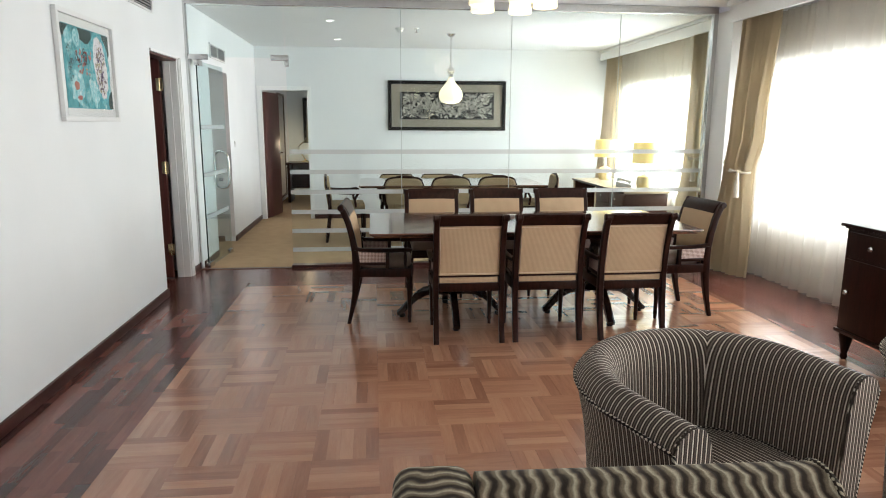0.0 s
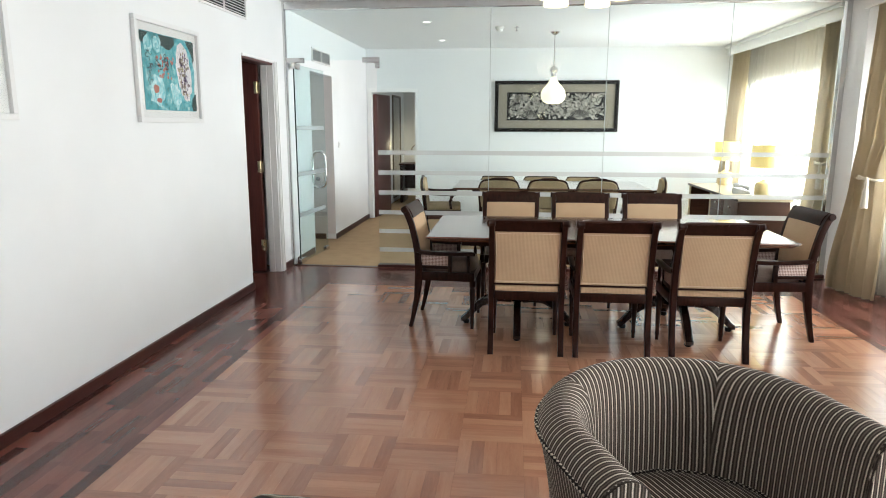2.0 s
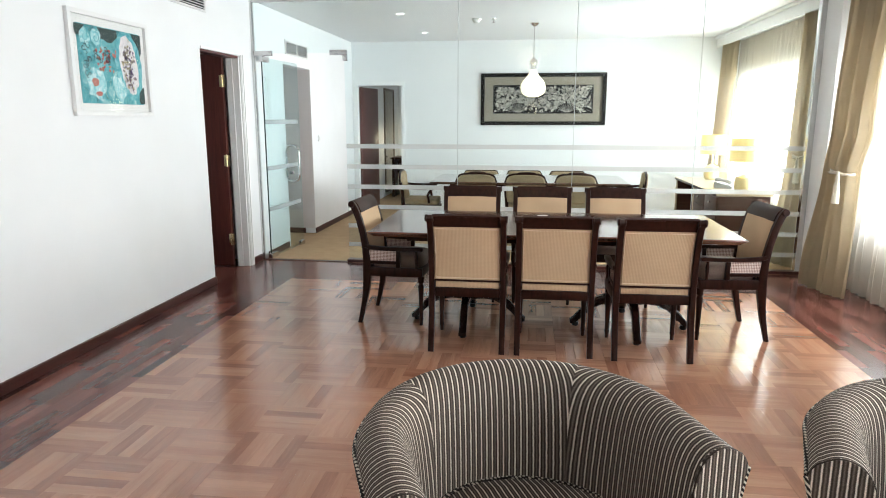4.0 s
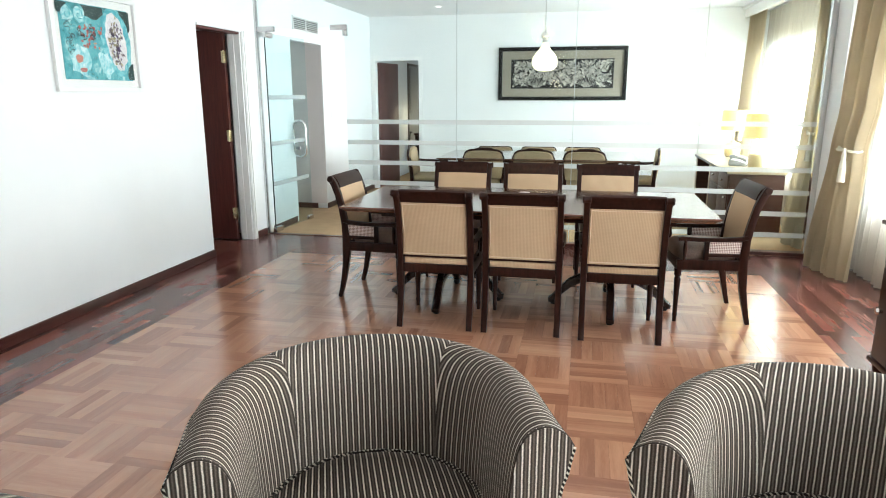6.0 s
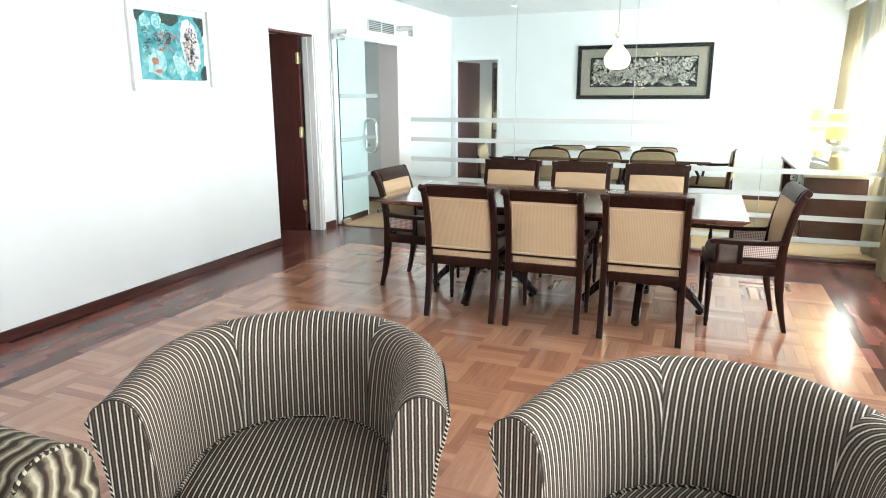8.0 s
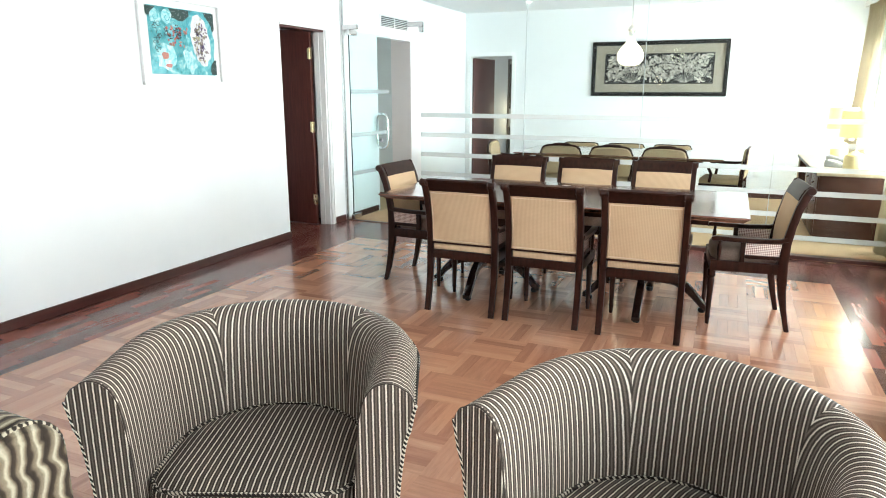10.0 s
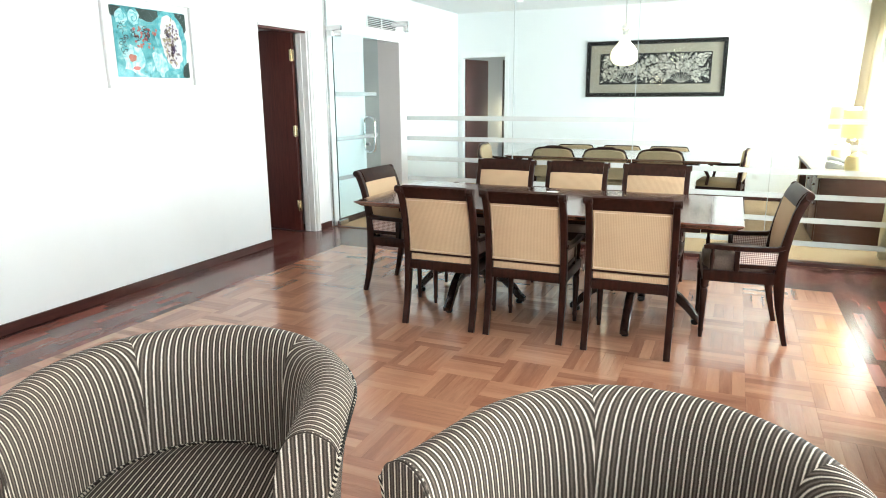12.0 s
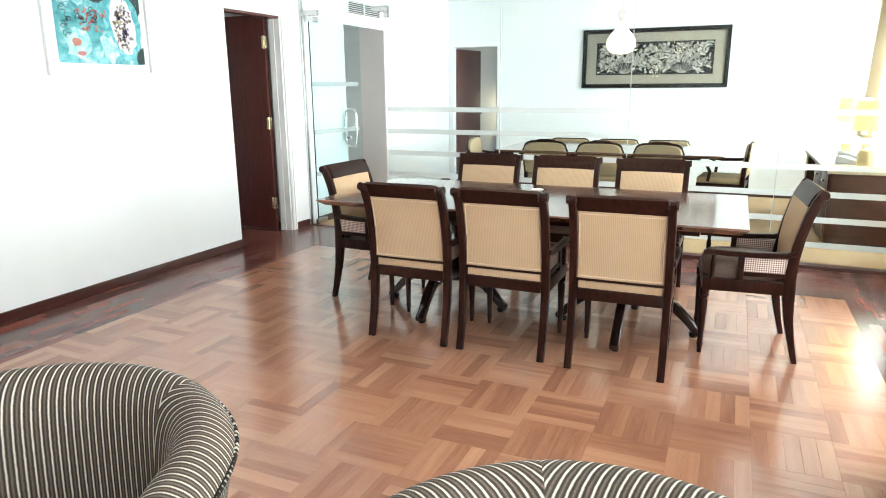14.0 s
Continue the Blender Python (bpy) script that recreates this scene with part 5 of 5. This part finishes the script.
def chandelier(x, y, top):
    c = thing("chandelier", "ceiling chandelier with a ring of lit frosted glass shades", "lamp")
    part("canopy", lathe([(0.07, top - 0.001), (0.07, top - 0.02), (0.03, top - 0.05), (0.01, top - 0.06)], x, y, 20), CHROME, c)
    part("rod", lathe([(0.009, top - 0.05), (0.009, 2.42), (0.03, 2.40), (0.035, 2.36), (0.012, 2.33)], x, y, 12), CHROME, c)
    for k in range(5):
        a = 2 * math.pi * k / 5 - math.pi / 2 + 0.12
        px, py = x + 0.24 * math.cos(a), y + 0.24 * math.sin(a)
        arm = part("arm", tube([(x + 0.02 * math.cos(a), y + 0.02 * math.sin(a), 2.37), (x + 0.10 * math.cos(a), y + 0.10 * math.sin(a), 2.39), (x + 0.18 * math.cos(a), y + 0.18 * math.sin(a), 2.44), (px, py, 2.44), (px, py, 2.42)], 0.008, 8), CHROME, c)
        part("shade", lathe([(0.02, 2.43), (0.045, 2.41), (0.068, 2.36), (0.082, 2.295), (0.085, 2.262), (0.078, 2.255), (0.06, 2.33), (0.02, 2.40)], px, py, 24), OPAL, arm, "lit frosted bell shade")
    return c


chandelier(0.97, 4.74, 2.66)
bulb("bulb_chandelier", (0.97, 4.74, 2.20), 6, 0.15)


def downlight(x, y, z):
    d = thing("downlight", "small round recessed ceiling downlight", "lamp", "ceiling downlights")
    part("ring", lathe([(0.055, z - 0.001), (0.055, z - 0.008), (0.042, z - 0.010), (0.040, z - 0.001)], x, y, 24), PLASTIC, d)
    part("lens", lathe([(0.039, z - 0.003), (0.035, z - 0.006), (0.01, z - 0.007)], x, y, 20), DOWN, d, "bright frosted lens")


for x, y in ((-0.45, 7.80), (-0.45, 9.45), (2.41, 7.87), (2.41, 9.45)):
    downlight(x, y, 2.60)
for x, y in ((-0.4, 3.2), (2.4, 3.2), (1.0, 1.6)):
    downlight(x, y, 2.66)

s = thing("smoke_detector", "white dome smoke detector on the ceiling", "smoke detector")
part("base", lathe([(0.055, 2.599), (0.055, 2.585), (0.045, 2.575)], 0.35, 8.30, 20), PLASTIC, s)
part("dome", lathe([(0.04, 2.576), (0.036, 2.555), (0.02, 2.545), (0.004, 2.543)], 0.35, 8.30, 20), PLASTIC, s)
s = thing("sprinkler", "steel ceiling sprinkler head", "sprinkler")
part("plate", lathe([(0.03, 2.599), (0.028, 2.592), (0.008, 2.59)], 0.55, 8.30, 16), CHROME, s)
part("nozzle", lathe([(0.008, 2.591), (0.008, 2.56), (0.02, 2.555), (0.02, 2.551), (0.004, 2.549)], 0.55, 8.30, 12), CHROME, s)
s = thing("light_switch", "white plastic light switch beside the passage", "switch")
part("plate", box(XW + 0.030, XW + 0.038, 8.72, 8.80, 1.17, 1.25, 0.003), PLASTIC, s)
part("rocker", box(XW + 0.038, XW + 0.043, 8.745, 8.775, 1.19, 1.23, 0.002), PLASTIC, s)
s = thing("wall_socket", "white plastic wall socket low on the wall", "socket")
part("plate", box(2.52, 2.60, YF - 0.008, YF, 0.28, 0.36, 0.003), PLASTIC, s)
part("socket_face", box(2.54, 2.58, YF - 0.011, YF - 0.008, 0.30, 0.34, 0.002), PLASTIC, s)

# small dish on the dining table
d = thing("small_dish", "small white ceramic dish on the dining table", "dish")
part("bowl", lathe([(0.02, 0.7425), (0.03, 0.745), (0.042, 0.757), (0.038, 0.757), (0.026, 0.748), (0.004, 0.747)], 1.12, 5.2, 18), PLASTIC, d)

# passage shelf
s = thing("shelf", "white shelf inside the grey passage", "shelf")
part("board", box(XW - 1.2, XW - 0.75, 7.302, 8.2, 1.42, 1.45, 0.003), TRIM, s)
part("bracket", box(XW - 1.198, XW - 1.0, 7.5, 7.53, 1.30, 1.42, 0.003), TRIM, s)

# ---- back room beyond the north door ----
b = thing("console_desk", "dark wooden desk against the back room wall", "desk")
part("top", box(-1.62, -0.35, 12.6, 13.25, 0.71, 0.745, 0.004), DARKWOOD, b)
for x in (-1.60, -0.43):
    part("side", box(x, x + 0.05, 12.63, 13.22, 0.0, 0.71, 0.003), DARKWOOD, b)
part("front", box(-1.55, -0.43, 12.9, 12.93, 0.25, 0.71, 0.003), DARKWOOD, b)
l = thing("desk_lamp", "lit brass desk lamp with a jointed arm", "lamp")
part("base", lathe([(0.08, 0.745), (0.08, 0.765), (0.03, 0.78), (0.012, 0.79)], -1.28, 12.9, 18), BRASS, l)
part("arm", tube([(-1.28, 12.9, 0.78), (-1.42, 12.9, 1.02), (-1.36, 12.9, 1.08), (-1.24, 12.9, 1.18)], 0.009, 8), BRASS, l)
part("shade", lathe([(0.02, 1.22), (0.05, 1.20), (0.085, 1.13), (0.082, 1.13), (0.045, 1.19)], -1.22, 12.9, 18), BRASS, l, "brass dome shade")
bulb("bulb_back_room", (-1.22, 12.9, 1.10), 14, 0.03)
pf, _ = picture_frame("wall_mirror", "black framed picture on the back room wall", pose(-0.98, YF + 3.5, 1.53), 0.85, 0.9, 0.06, 0.03, BLACK, (0.08, 0.08), INK)
s = thing("tall_mirror", "tall narrow-framed mirror on the back room wall", "mirror")
XM = XW + 0.03
part("backing", box(XM + 0.002, XM + 0.012, 12.64, 13.44, 0.10, 2.0), WARDROBE, s)
part("mirror_glass", box(XM + 0.0125, XM + 0.016, 12.66, 13.42, 0.12, 1.98), SMOKED, s, "smoky mirror glass")
bm = box(XM + 0.002, XM + 0.028, 12.62, 12.65, 0.08, 2.02, 0.004)
box(XM + 0.002, XM + 0.028, 13.43, 13.46, 0.08, 2.02, 0.004, bm)
box(XM + 0.002, XM + 0.027, 12.65, 13.43, 1.99, 2.02, 0.004, bm)
box(XM + 0.002, XM + 0.027, 12.65, 13.43, 0.08, 0.11, 0.004, bm)
part("frame", bm, WARDROBE, s, "grey brown wooden frame")


# ---- wooden floor: parquet squares and border strips ----
floor_ob = bpy.data.objects["floor"]
rnd = random.Random(21)
SQ, N, X0, Y1 = 0.2975, 5, -1.168, 6.05


def strip_mesh(name, length, width, mat):
    bm = bmesh.new()
    hl, hw, e = length / 2 - 0.0001, width / 2 - 0.0001, 0.0003
    rings = []
    for z, d in ((-0.008, 0.0), (-0.0004, 0.0), (0.0, e)):
        rings.append([(-hl + d, -hw + d, z), (hl - d, -hw + d, z), (hl - d, hw - d, z), (-hl + d, hw - d, z)])
    loft(rings, bm)
    me = bpy.data.meshes.new(name)
    bm.to_mesh(me)
    bm.free()
    me.materials.append(mat)
    return me


def raw_strip(verts, faces, cx, cy, length, width, turned, dz, tilt):
    hl, hw, e = length / 2 - 0.0001, width / 2 - 0.0001, 0.0003
    base = len(verts)
    for z, d in ((-0.008, 0.0), (-0.0004, 0.0), (0.0, e)):
        for sx, sy in ((-1, -1), (1, -1), (1, 1), (-1, 1)):
            px, py = sx * (hl - d), sy * (hw - d)
            zz = z + (dz + tilt[0] * sx + tilt[1] * sy if z > -0.005 else 0)
            verts.append((cx - py, cy + px, zz) if turned else (cx + px, cy + py, zz))
    for r in (0, 4):
        for i in range(4):
            j = (i + 1) % 4
            faces.append((base + r + i, base + r + j, base + r + 4 + j, base + r + 4 + i))
    faces.append((base + 8, base + 9, base + 10, base + 11))


def joined(name, verts, faces, mat, label):
    me = bpy.data.meshes.new(name)
    me.from_pydata(verts, [], faces)
    me.materials.append(mat)
    ob = tagged(new(name, me), label, kind="stuff")
    ob.parent = floor_ob
    return ob


single = strip_mesh("plank", SQ, SQ / N, PARQ_X)
flat = {False: ([], []), True: ([], [])}
for i in range(14):
    for j in range(28):
        turned = (i + j) % 2 == 1
        cx, cy = X0 + SQ * (i + 0.5), Y1 - SQ * (j + 0.5)
        for k in range(N):
            off = (k - (N - 1) / 2) * SQ / N
            px, py = (cx + off, cy) if turned else (cx, cy + off)
            dz, tilt = rnd.uniform(-0.00012, 0.0), (rnd.uniform(-0.00012, 0.00012), rnd.uniform(-0.00005, 0.00005))
            if i >= 8 and 2 <= j < 12:
                ob = new("plank", single)
                ob.parent = floor_ob
                ob.matrix_basis = pose(px, py, dz, math.degrees(tilt[1] / 0.03), math.degrees(tilt[0] / 0.15), 90 if turned else 0)
            else:
                raw_strip(*flat[turned], px, py, SQ, SQ / N, turned, dz, tilt)
joined("parquet_strips", *flat[False], PARQ_JX, "reddish brown parquet strips")
joined("parquet_strips", *flat[True], PARQ_JY, "reddish brown parquet strips")

verts, faces = [], []
W = 0.0633
for x0, x1 in ((XW, X0), (X0 + 14 * SQ, XE)):
    n = round((x1 - x0) / W)
    w = (x1 - x0) / n
    for k in range(n):
        y = -2.5 + rnd.uniform(-0.3, 0)
        while y < 6.80:
            length = rnd.choice((0.25, 0.3, 0.3, 0.36, 0.42))
            a, b = max(-2.5, y), min(6.80, y + length)
            if b - a > 0.02:
                raw_strip(verts, faces, x0 + (k + 0.5) * w, (a + b) / 2, b - a, w, True, rnd.uniform(-0.00012, 0), (0, 0))
            y += length
joined("border_strips", verts, faces, BORD_Y, "dark reddish border strips along the walls")
verts, faces = [], []
n = round((6.80 - Y1) / W)
w = (6.80 - Y1) / n
for k in range(n):
    x = X0 - rnd.uniform(0, 0.3)
    while x < X0 + 14 * SQ:
        length = rnd.choice((0.25, 0.3, 0.3, 0.36, 0.42))
        a, b = max(X0, x), min(X0 + 14 * SQ, x + length)
        if b - a > 0.02:
            raw_strip(verts, faces, (a + b) / 2, Y1 + (k + 0.5) * w, b - a, w, False, rnd.uniform(-0.00012, 0), (0, 0))
        x += length
joined("border_strips", verts, faces, BORD_X, "dark reddish border strips before the glass")
